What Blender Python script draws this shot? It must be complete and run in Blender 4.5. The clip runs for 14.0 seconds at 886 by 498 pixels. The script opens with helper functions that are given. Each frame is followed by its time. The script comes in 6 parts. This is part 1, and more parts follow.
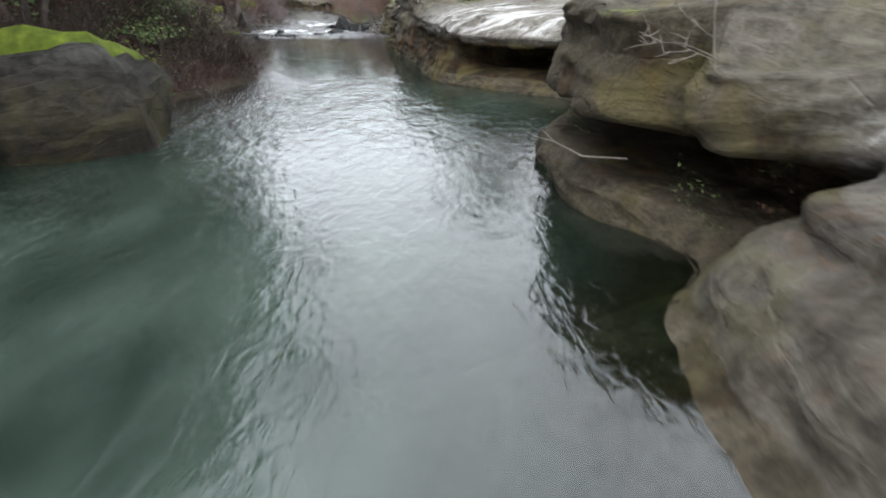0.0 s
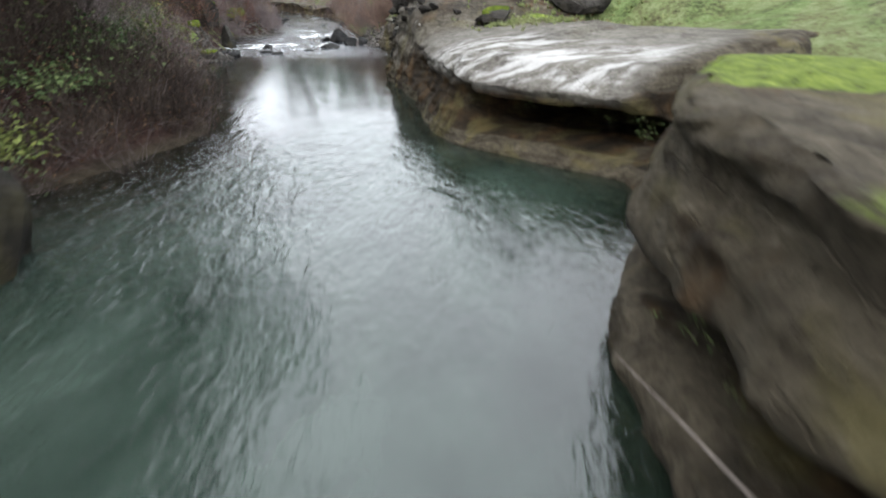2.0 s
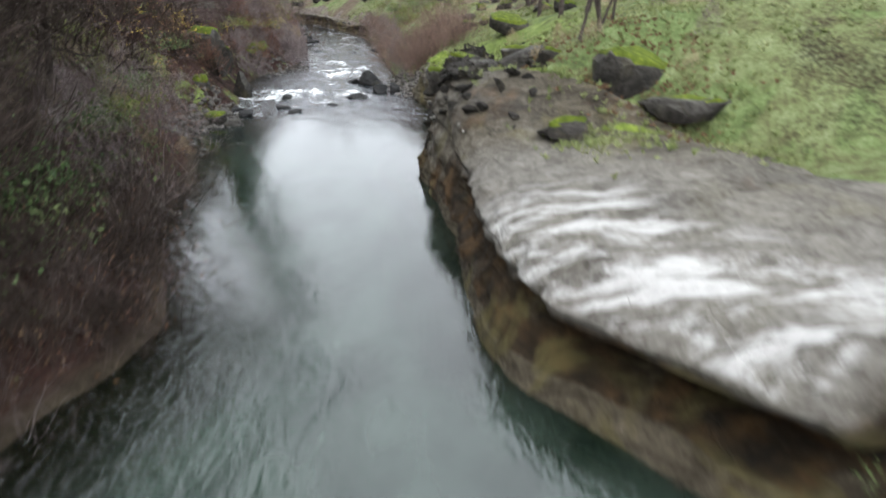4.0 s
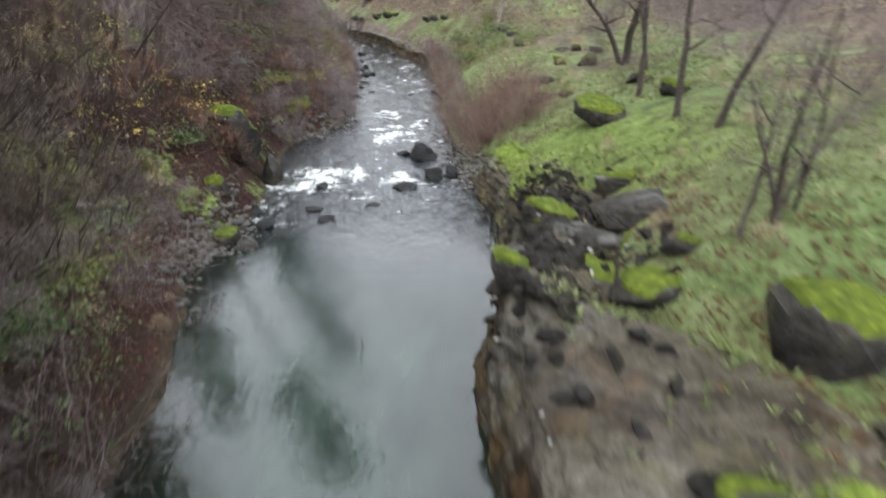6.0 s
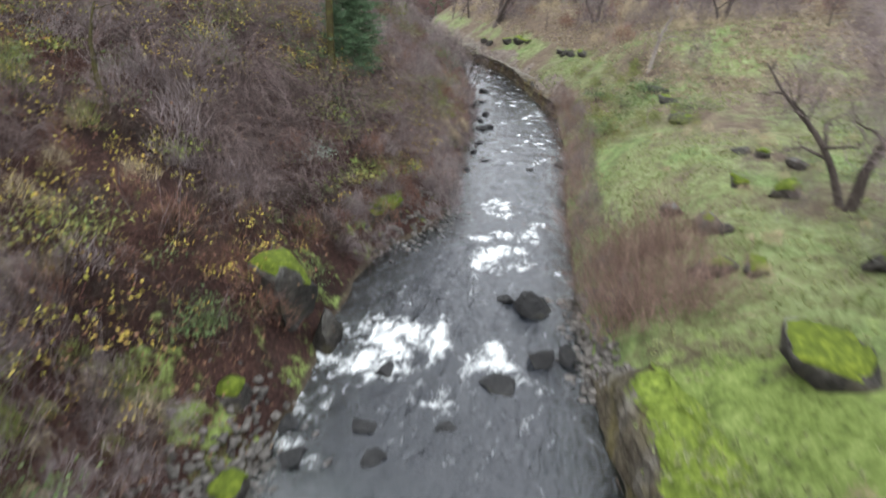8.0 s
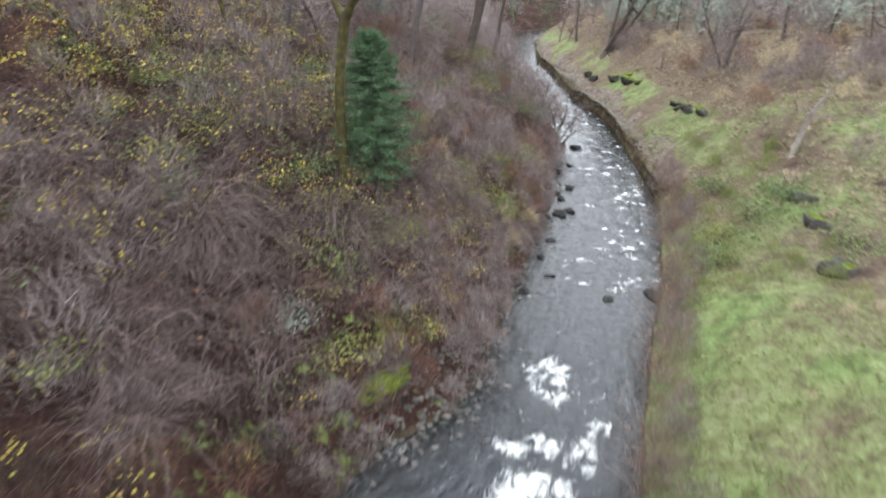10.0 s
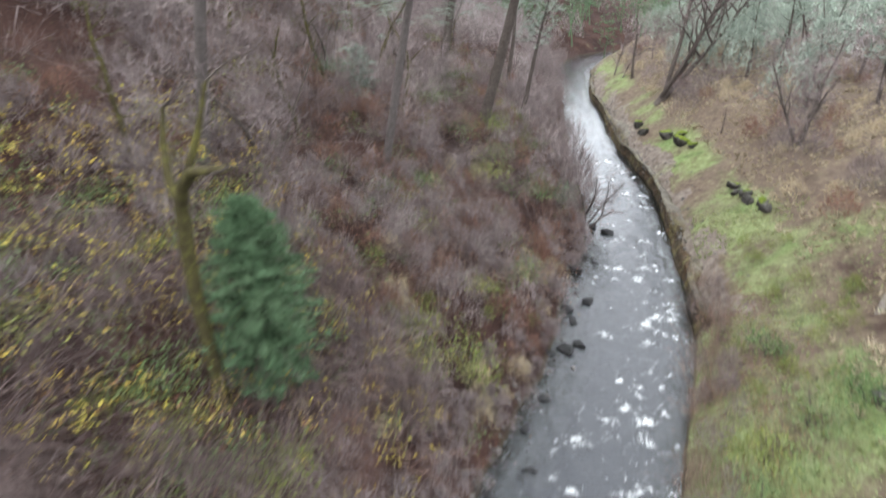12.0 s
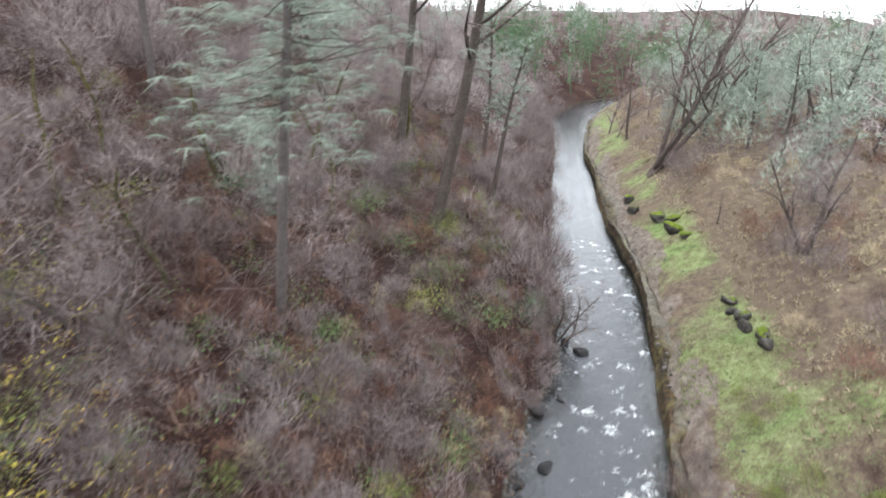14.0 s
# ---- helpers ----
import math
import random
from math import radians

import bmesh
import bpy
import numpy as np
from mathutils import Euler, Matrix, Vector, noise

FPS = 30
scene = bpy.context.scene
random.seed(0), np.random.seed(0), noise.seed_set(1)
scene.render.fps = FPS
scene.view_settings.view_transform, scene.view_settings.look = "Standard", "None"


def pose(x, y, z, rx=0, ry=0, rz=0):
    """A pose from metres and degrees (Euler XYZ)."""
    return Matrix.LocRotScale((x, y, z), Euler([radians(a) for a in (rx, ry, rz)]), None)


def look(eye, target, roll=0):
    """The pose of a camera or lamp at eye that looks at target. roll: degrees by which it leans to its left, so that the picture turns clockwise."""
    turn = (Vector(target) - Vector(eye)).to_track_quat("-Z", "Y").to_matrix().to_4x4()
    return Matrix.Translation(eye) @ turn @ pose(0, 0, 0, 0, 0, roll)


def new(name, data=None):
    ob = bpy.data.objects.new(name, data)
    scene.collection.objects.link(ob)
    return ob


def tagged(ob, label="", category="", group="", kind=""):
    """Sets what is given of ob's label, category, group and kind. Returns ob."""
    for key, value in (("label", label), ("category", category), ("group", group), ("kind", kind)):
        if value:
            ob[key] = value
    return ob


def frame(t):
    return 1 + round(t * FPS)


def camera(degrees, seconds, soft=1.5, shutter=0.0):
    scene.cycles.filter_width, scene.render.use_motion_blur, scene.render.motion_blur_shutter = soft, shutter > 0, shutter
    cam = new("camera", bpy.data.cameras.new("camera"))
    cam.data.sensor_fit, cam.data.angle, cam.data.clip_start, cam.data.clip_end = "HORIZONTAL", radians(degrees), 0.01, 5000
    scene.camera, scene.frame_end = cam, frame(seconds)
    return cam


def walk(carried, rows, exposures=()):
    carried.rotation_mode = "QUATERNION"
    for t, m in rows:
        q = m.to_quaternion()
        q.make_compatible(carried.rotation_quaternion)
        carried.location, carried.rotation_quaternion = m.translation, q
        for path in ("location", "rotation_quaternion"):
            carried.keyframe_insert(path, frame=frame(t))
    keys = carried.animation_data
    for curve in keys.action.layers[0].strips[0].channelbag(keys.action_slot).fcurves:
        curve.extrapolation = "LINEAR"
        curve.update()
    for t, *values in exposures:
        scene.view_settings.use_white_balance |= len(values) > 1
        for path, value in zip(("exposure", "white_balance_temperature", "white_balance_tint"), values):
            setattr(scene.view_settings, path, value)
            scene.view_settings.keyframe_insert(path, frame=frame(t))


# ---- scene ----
cam = camera(77.3, 14.0, soft=1.8, shutter=0.9)
METRES, EYE, TILT, LEAN, TURN = 45.0, 1.9, -25.0, 0.0, 0.0
ROWS = [
    (0.0, 0.0, 0.0, 0.0, -0.0, -0.0, -0.0),
    (0.5, 0.0008, 0.0154, 0.0071, 0.2, -0.04, -0.18),
    (1.0, 0.0012, 0.0322, 0.0156, 0.29, -0.06, -0.24),
    (1.5, 0.0007, 0.0501, 0.0283, 0.35, -0.06, -0.4),
    (2.0, 0.0, 0.0659, 0.043, 0.51, -0.12, -0.51),
    (2.5, -0.0013, 0.0841, 0.0598, 0.78, -0.16, -0.75),
    (3.0, -0.0031, 0.1009, 0.0766, 1.69, -0.22, -1.31),
    (5.5, -0.0188, 0.2051, 0.1864, 7.51, -1.09, -3.47),
    (6.0, -0.0234, 0.2294, 0.2105, 9.55, -1.33, -4.4),
    (6.5, -0.0299, 0.2568, 0.2388, 12.53, -1.73, -5.84),
    (7.0, -0.0371, 0.2839, 0.2659, 15.5, -2.18, -7.19),
    (7.5, -0.0467, 0.3154, 0.296, 19.07, -2.74, -8.8),
    (8.0, -0.0562, 0.3446, 0.3239, 21.5, -3.2, -9.79),
    (8.5, -0.0661, 0.3775, 0.3552, 24.15, -3.7, -10.77),
    (11.0, -0.1022, 0.5455, 0.5008, 36.81, -6.71, -15.35),
    (11.5, -0.1107, 0.5777, 0.5333, 38.33, -7.18, -15.82),
    (12.0, -0.1199, 0.6073, 0.5622, 38.9, -6.56, -15.97),
    (12.5, -0.1297, 0.6389, 0.5917, 39.42, -4.45, -16.14),
    (13.0, -0.1365, 0.6666, 0.6168, 39.84, -3.72, -16.11),
    (13.5, -0.146, 0.6963, 0.6443, 40.04, -3.8, -16.14),
    (14.0, -0.1537, 0.7213, 0.6686, 40.13, -3.84, -16.12),
]
walk(cam, [(t, pose(0, 0, EYE, TILT, LEAN, TURN) @ pose(METRES * x, METRES * y, METRES * z, 90 + pitch, roll, yaw)) for t, x, y, z, yaw, pitch, roll in ROWS],
     exposures=[(0.0, 0.66), (3.2, 0.61), (6.0, 0.68), (8.5, 0.87), (11.0, 1.07), (14.0, 1.1)])

# ---- world and light: bright overcast winter sky ----
world = bpy.data.worlds.new("overcast")
scene.world = world
world.use_nodes = True
wn, wl = world.node_tree.nodes, world.node_tree.links
sky = wn.new("ShaderNodeTexSky")
sky.sky_type = "NISHITA"
sky.sun_disc = False
sky.sun_elevation, sky.sun_rotation = radians(48), radians(200)
sky.dust_density, sky.ozone_density = 6.0, 0.6
veil = wn.new("ShaderNodeHueSaturation")
veil.inputs["Saturation"].default_value = 0.16
veil.inputs["Value"].default_value = 1.0
deck = wn.new("ShaderNodeMix")
deck.data_type = "RGBA"
deck.inputs[0].default_value = 0.72
deck.inputs[7].default_value = (18.5, 19.6, 20.6, 1)
wl.new(sky.outputs[0], veil.inputs["Color"])
wl.new(veil.outputs[0], deck.inputs[6])
wl.new(deck.outputs[2], wn["Background"].inputs[0])
wn["Background"].inputs[1].default_value = 0.12
sun = new("sun", bpy.data.lights.new("sun", "SUN"))
sun.data.energy, sun.data.angle, sun.data.color = 0.9, radians(50), (1.0, 0.97, 0.93)
sun.matrix_world = look((0, 0, 60), (18, 42, 0))

# ---- the lie of the land: banks of the creek as x over y, water level at z = 0 ----
RIGHT = [(-20, 1.2), (0, 1.4), (2.3, 1.4), (3.3, 1.55), (3.6, 1.95), (3.95, 2.0), (4.5, 1.6), (5.0, 1.25), (6.9, 1.2), (7.6, 1.45), (8.7, 2.0), (10.2, 2.4),
         (11.0, 2.35), (11.5, 1.6), (12.3, 0.75), (12.9, 0.0), (14.0, -0.35), (16.1, -0.7), (18, -1.1), (20.2, -1.8), (22, -1.75), (24, -1.65), (25.6, -1.9), (27.8, -2.2),
         (30.5, -3.3), (33.3, -4.2), (35.6, -4.8), (38.5, -5.6), (43.3, -6.8), (47.5, -7.6), (51.7, -8.8), (57, -10.5), (58.3, -11.4), (65, -14.5),
         (72.3, -19.0), (78.2, -23.3), (84.5, -27.9), (91, -32.0), (103, -40.2), (123, -50.5), (140, -55), (165, -49), (400, -20)]
LEFT = [(-20, -5.4), (6.3, -5.7), (7.6, -5.4), (9.0, -5.3), (10.2, -5.1), (11.1, -5.0), (12.6, -4.5), (13.9, -4.4), (15.8, -5.4), (16.7, -6.4), (19.4, -7.0), (20.6, -7.4),
        (22.4, -8.3), (23.6, -9.0), (26.3, -9.1), (28.5, -9.5), (31, -10.5), (33, -11), (35.7, -11.4), (38, -10.5), (39.5, -10.6), (43, -11.9), (46, -12.7),
        (50, -13.7), (56.5, -16.2), (62.3, -18.6), (67.5, -21.5), (75.5, -27), (90, -36), (107, -46.5), (122, -57), (140, -62), (165, -57), (400, -30)]


def hash01(i, j, seed):
    h = np.sin(i * 127.1 + j * 311.7 + seed * 74.7) * 43758.5453
    return h - np.floor(h)


def vnoise(x, y, seed=0):
    """Smooth noise from 0 to 1 over the plane."""
    x, y = np.asarray(x, float), np.asarray(y, float)
    i, j = np.floor(x), np.floor(y)
    u, v = x - i, y - j
    u, v = u * u * (3 - 2 * u), v * v * (3 - 2 * v)
    a, b = hash01(i, j, seed), hash01(i + 1, j, seed)
    c, d = hash01(i, j + 1, seed), hash01(i + 1, j + 1, seed)
    return (a * (1 - u) + b * u) * (1 - v) + (c * (1 - u) + d * u) * v


def fbm(x, y, seed=0, octaves=4):
    total, amp, norm = 0.0, 1.0, 0.0
    for k in range(octaves):
        total = total + amp * vnoise(np.asarray(x) * 2 ** k + 13.7 * k, np.asarray(y) * 2 ** k - 7.1 * k, seed + k)
        norm, amp = norm + amp, amp * 0.5
    return total / norm


def table(rows):
    a = np.array(rows, float)
    ys = np.arange(-20, 400, 0.1)
    xs = np.interp(ys, a[:, 0], a[:, 1])
    k = np.hanning(11)
    return ys, np.convolve(np.pad(xs, 5, mode="edge"), k / k.sum(), "valid")


RY, RX = table(RIGHT)
LY, LX = table(LEFT)


def bank_r(y):
    return np.interp(y, RY, RX) + 0.18 * (fbm(np.asarray(y) * 0.9, 3.3, 5) - 0.5) + 0.7 * np.clip((np.asarray(y) - 56) / 6, 0, 1) * (fbm(np.asarray(y) * 0.33, 8.3, 6) - 0.5)


def bank_l(y):
    return np.interp(y, LY, LX) + 0.7 * (fbm(np.asarray(y) * 0.6, 1.1, 9) - 0.5)


def lean(y):
    """Cosine of the creek's heading, to turn distances along x into distances from the bank."""
    return np.interp(y, [15, 30, 50, 60, 80, 110, 160], [1.0, 0.95, 0.92, 0.86, 0.76, 0.82, 1.0])


GD = [0, 0.35, 1.2, 2.5, 4, 6, 10, 20, 45, 90, 160]


def ground_right(d, y):
    """Height of the meadow side at the distance d from the waterline."""
    near = np.interp(d, GD, [-0.4, -0.3, -0.1, 0.05, 0.6, 1.6, 2.7, 3.4, 6.0, 11, 14])
    shelf = np.interp(d, GD, [-0.6, -0.5, -0.3, 0.1, 0.8, 1.6, 2.8, 3.8, 6.5, 11, 14])
    knoll = np.interp(d, GD, [-0.6, 0.0, 1.3, 2.3, 3.2, 3.7, 4.0, 4.8, 7.0, 11, 14])
    mid = np.interp(d, GD, [0.0, 0.5, 1.4, 2.2, 2.85, 3.15, 3.5, 4.4, 7.5, 11, 14])
    far = np.interp(d, GD, [-0.5, 0.45, 1.35, 2.25, 3.3, 4.9, 5.9, 6.8, 8.7, 11, 14])
    keys = np.array([-20, 9, 12, 16.8, 20.5, 26, 31, 52, 60, 75, 400], float)
    stack = np.stack([near, near, shelf, shelf, knoll, knoll, mid, mid, far, far, far])
    pos = np.interp(y, keys, np.arange(len(keys)))
    i = np.clip(np.floor(pos).astype(int), 0, len(keys) - 2)
    f = pos - i
    pick = lambda k: np.take_along_axis(stack.reshape(len(keys), -1), k.reshape(1, -1), 0).reshape(np.shape(d))
    return pick(i) * (1 - f) + pick(i + 1) * f


def ground_left(d, y):
    low = np.interp(d, [0, 0.4, 1.0, 2.5, 4, 8, 15, 30, 60, 160], [0, 0.15, 0.4, 1.0, 2.6, 8.0, 16.5, 28, 36, 40])
    steep = np.interp(d, [0, 0.4, 1.0, 2.5, 4, 8, 15, 30, 60, 160], [0, 0.4, 1.1, 2.75, 4.1, 7.1, 10.8, 19, 28, 34])
    f = np.clip((np.asarray(y) - 19) / 7, 0, 1)
    f = f * (1 - 0.55 * np.clip(1 - np.abs(np.asarray(y) - 24.6) / 2.2, 0, 1))
    return low * (1 - f) + steep * f


def height(x, y):
    """Height of the ground sheet over the plane."""
    x, y = np.broadcast_arrays(np.asarray(x, float), np.asarray(y, float))
    c, xr, xl = lean(y), bank_r(y), bank_l(y)
    dr, dl = (x - xr) * c, (xl - x) * c
    bumps = 0.5 * (fbm(x * 0.35, y * 0.35, 21) - 0.5) + 0.16 * (fbm(x * 1.6, y * 1.6, 31) - 0.5)
    grow = np.clip(np.maximum(dr, dl) * 0.5, 0, 1)
    bumps = bumps + np.where(dl > 1.5, 1.1 * (fbm(x * 0.45, y * 0.45, 23, 3) - 0.5), 0.0)
    hills = 7 * (fbm(x * 0.02, y * 0.02, 41) - 0.5) * np.clip((np.maximum(dr, dl) - 12) / 40, 0, 1)
    zr = ground_right(np.maximum(dr, 0), y)
    zl = ground_left(np.maximum(dl, 0), y) * np.interp(y, [90, 150, 220], [1.0, 0.6, 0.35])
    inside = np.minimum(-dr, -dl)
    bed = -np.clip(inside * 0.45, 0, 0.85) + 0.12 * (fbm(x * 1.3, y * 1.3, 51) - 0.5)
    z = np.where(dr > 0, zr, np.where(dl > 0, zl, bed))
    rise = 5.5 * np.clip((y - 150) / 160, 0, 1) ** 1.2
    return z + bumps * grow + hills + rise

# ---- materials ----
def shader(name):
    m = bpy.data.materials.new(name)
    m.use_nodes = True
    return m, m.node_tree.nodes, m.node_tree.links, m.node_tree.nodes["Principled BSDF"]


def ramp(nodes, links, factor, stops):
    r = nodes.new("ShaderNodeValToRGB")
    while len(r.color_ramp.elements) < len(stops):
        r.color_ramp.elements.new(0.5)
    for e, (at, col) in zip(r.color_ramp.elements, stops):
        e.position, e.color = at, (*col, 1)
    links.new(factor, r.inputs[0])
    return r.outputs[0]


def noise_node(nodes, links, scale, detail=6.0, rough=0.6, vector=None, distortion=0.0):
    n = nodes.new("ShaderNodeTexNoise")
    n.inputs["Scale"].default_value, n.inputs["Detail"].default_value = scale, detail
    n.inputs["Roughness"].default_value, n.inputs["Distortion"].default_value = rough, distortion
    if vector is not None:
        links.new(vector, n.inputs["Vector"])
    return n.outputs[0]


def math_node(nodes, links, op, a, b=None, c=None):
    n = nodes.new("ShaderNodeMath")
    n.operation = op
    for k, v in enumerate((a, b, c)):
        if v is None:
            continue
        if isinstance(v, (int, float)):
            n.inputs[k].default_value = v
        else:
            links.new(v, n.inputs[k])
    return n.outputs[0]


def span(nodes, links, value, lo, hi):
    n = nodes.new("ShaderNodeMapRange")
    n.interpolation_type = "SMOOTHSTEP"
    n.inputs[1].default_value, n.inputs[2].default_value = lo, hi
    links.new(value, n.inputs[0])
    return n.outputs[0]


def blend(nodes, links, f, a, b, mode="MIX"):
    n = nodes.new("ShaderNodeMix")
    n.data_type, n.blend_type = "RGBA", mode
    for k, v in ((0, f), (6, a), (7, b)):
        if isinstance(v, (int, float)):
            n.inputs[k].default_value = v
        elif isinstance(v, tuple):
            n.inputs[k].default_value = (*v, 1)
        else:
            links.new(v, n.inputs[k])
    return n.outputs[2]


def coords(nodes, kind="Object"):
    return nodes.new("ShaderNodeTexCoord").outputs[kind]


def relief(nodes, links, bsdf, value, strength, distance=0.02):
    b = nodes.new("ShaderNodeBump")
    b.inputs["Strength"].default_value, b.inputs["Distance"].default_value = strength, distance
    links.new(value, b.inputs["Height"])
    links.new(b.outputs[0], bsdf.inputs["Normal"])


def plain(name, stops, scale=4.0, rough=0.9, bump=0.4, island=0.0, hue=0.0, spec=0.12):
    """A rough natural surface: noise colours at two scales, relief, and variation from piece to piece."""
    m, n, l, b = shader(name)
    v = coords(n)
    small, big = noise_node(n, l, scale, vector=v), noise_node(n, l, scale * 0.13, 3, vector=v)
    f = math_node(n, l, "ADD", math_node(n, l, "MULTIPLY", small, 0.65), math_node(n, l, "MULTIPLY", big, 0.35))
    col = ramp(n, l, f, [(0.28 + 0.44 * k / max(1, len(stops) - 1), c) for k, c in enumerate(stops)])
    if island:
        g = n.new("ShaderNodeNewGeometry")
        h = n.new("ShaderNodeHueSaturation")
        rnd = g.outputs["Random Per Island"]
        l.new(math_node(n, l, "MULTIPLY_ADD", rnd, 2 * island, 1 - island), h.inputs["Value"])
        if hue:
            other = math_node(n, l, "FRACT", math_node(n, l, "MULTIPLY", rnd, 17.3))
            l.new(math_node(n, l, "MULTIPLY_ADD", other, 2 * hue, 0.5 - hue), h.inputs["Hue"])
        l.new(col, h.inputs["Color"])
        col = h.outputs[0]
    l.new(col, b.inputs["Base Color"])
    b.inputs["Roughness"].default_value = rough
    b.inputs["Specular IOR Level"].default_value = spec
    if bump:
        relief(n, l, b, noise_node(n, l, scale * 3, 8, 0.7, v), bump)
    return m


def rock_material(name, stops, pale, moss_amount, brown=0.0):
    """Bedded rock with lichen on top faces, rusty stains, recess shade put into the colour, and moss where it is flat.
    """
    m, n, l, b = shader(name)
    v = coords(n)
    stretch = n.new("ShaderNodeMapping")
    stretch.inputs["Scale"].default_value = (0.8, 0.8, 2.4)
    l.new(v, stretch.inputs[0])
    beds = noise_node(n, l, 1.3, 9, 0.66, stretch.outputs[0], 1.6)
    grain = noise_node(n, l, 9, 8, 0.7, v)
    big = noise_node(n, l, 0.55, 4, 0.6, v)
    pores = noise_node(n, l, 28, 6, 0.75, v)
    f = math_node(n, l, "ADD", math_node(n, l, "MULTIPLY", beds, 0.38), math_node(n, l, "ADD", math_node(n, l, "MULTIPLY", grain, 0.24), math_node(n, l, "ADD", math_node(n, l, "MULTIPLY", big, 0.2), math_node(n, l, "MULTIPLY", pores, 0.18))))
    col = ramp(n, l, f, [(0.36 + 0.28 * k / (len(stops) - 1), c) for k, c in enumerate(stops)])
    g = n.new("ShaderNodeNewGeometry")
    up = n.new("ShaderNodeSeparateXYZ")
    l.new(g.outputs["True Normal"], up.inputs[0])
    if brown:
        stain_shade_att = n.new("ShaderNodeAttribute")
        stain_shade_att.attribute_name = "stain_shade"
        stain_shade = span(n, l, math_node(n, l, "ADD", noise_node(n, l, 1.3, 6, 0.62, v, 0.5), math_node(n, l, "MULTIPLY", stain_shade_att.outputs["Fac"], 0.3)), 0.55, 0.72)
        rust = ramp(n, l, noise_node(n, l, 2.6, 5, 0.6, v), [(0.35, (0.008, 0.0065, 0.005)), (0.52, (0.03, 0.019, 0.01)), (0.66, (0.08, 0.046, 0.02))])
        col = blend(n, l, math_node(n, l, "MULTIPLY", stain_shade, brown), col, rust)
    algae = span(n, l, noise_node(n, l, 0.9, 5, 0.6, v, 0.8), 0.5, 0.66)
    col = blend(n, l, math_node(n, l, "MULTIPLY", algae, 0.65 if pale > 0.5 else 0.25), col, (0.115, 0.1, 0.042))
    warp = n.new("ShaderNodeVectorMath")
    warp.operation = "MULTIPLY_ADD"
    wnoise = n.new("ShaderNodeTexNoise")
    wnoise.inputs["Scale"].default_value, wnoise.inputs["Detail"].default_value = 1.7, 5
    l.new(v, wnoise.inputs["Vector"])
    l.new(wnoise.outputs["Color"], warp.inputs[0])
    warp.inputs[1].default_value = (0.8, 0.8, 0.8)
    l.new(stretch.outputs[0], warp.inputs[2])
    cells = n.new("ShaderNodeTexVoronoi")
    cells.feature = "DISTANCE_TO_EDGE"
    cells.inputs["Scale"].default_value = 0.6
    l.new(warp.outputs[0], cells.inputs["Vector"])
    crack = math_node(n, l, "MULTIPLY", span(n, l, cells.outputs["Distance"], 0.022, 0.0), span(n, l, grain, 0.4, 0.62))
    col = blend(n, l, math_node(n, l, "MULTIPLY", crack, 0.32), col, (0.01, 0.008, 0.006))
    speck = span(n, l, noise_node(n, l, 24, 6, 0.75, v), 0.6, 0.72)
    col = blend(n, l, math_node(n, l, "MULTIPLY", speck, 0.35), col, (0.02, 0.017, 0.013))
    if pale:
        att = n.new("ShaderNodeAttribute")
        att.attribute_name = "pale"
        run = n.new("ShaderNodeMapping")
        run.inputs["Rotation"].default_value = (0, 0, radians(-35))
        run.inputs["Scale"].default_value = (0.8, 2.6, 1.2)
        l.new(v, run.inputs[0])
        patch = span(n, l, noise_node(n, l, 1.0, 9, 0.74, run.outputs[0], 0.35), 0.44, 0.6)
        crust = ramp(n, l, math_node(n, l, "ADD", math_node(n, l, "MULTIPLY", beds, 0.5), math_node(n, l, "MULTIPLY", grain, 0.5)), [(0.34, (0.045, 0.041, 0.036)), (0.47, (0.15, 0.14, 0.125)), (0.62, (0.27, 0.258, 0.24))])
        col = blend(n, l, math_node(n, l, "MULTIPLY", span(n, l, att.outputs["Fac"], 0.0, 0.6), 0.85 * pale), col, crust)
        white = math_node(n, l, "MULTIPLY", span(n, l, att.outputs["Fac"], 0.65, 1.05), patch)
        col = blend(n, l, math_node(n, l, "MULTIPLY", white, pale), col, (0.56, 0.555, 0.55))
    if moss_amount:
        att2 = n.new("ShaderNodeAttribute")
        att2.attribute_name = "moss"
        mn = noise_node(n, l, 2.2, 7, 0.65, v)
        where = math_node(n, l, "ADD", math_node(n, l, "MULTIPLY", up.outputs[2], 0.5), math_node(n, l, "ADD", math_node(n, l, "MULTIPLY", mn, 0.7), math_node(n, l, "MULTIPLY", att2.outputs["Fac"], 0.8)))
        mossc = ramp(n, l, noise_node(n, l, 7, 6, 0.7, v), [(0.3, (0.035, 0.05, 0.01)), (0.5, (0.12, 0.165, 0.026)), (0.7, (0.225, 0.28, 0.055))])
        col = blend(n, l, math_node(n, l, "MULTIPLY", span(n, l, where, 1.35, 1.55), moss_amount), col, mossc)
    l.new(col, b.inputs["Base Color"])
    b.inputs["Roughness"].default_value = 0.82
    b.inputs["Specular IOR Level"].default_value = 0.14
    h = math_node(n, l, "ADD", math_node(n, l, "MULTIPLY", beds, 0.9), math_node(n, l, "MULTIPLY", grain, 0.75))
    h = math_node(n, l, "SUBTRACT", h, math_node(n, l, "MULTIPLY", crack, 0.22))
    h = math_node(n, l, "ADD", h, math_node(n, l, "MULTIPLY", noise_node(n, l, 38, 5, 0.7, v), 0.12))
    relief(n, l, b, h, 1.0, 0.1)
    return m


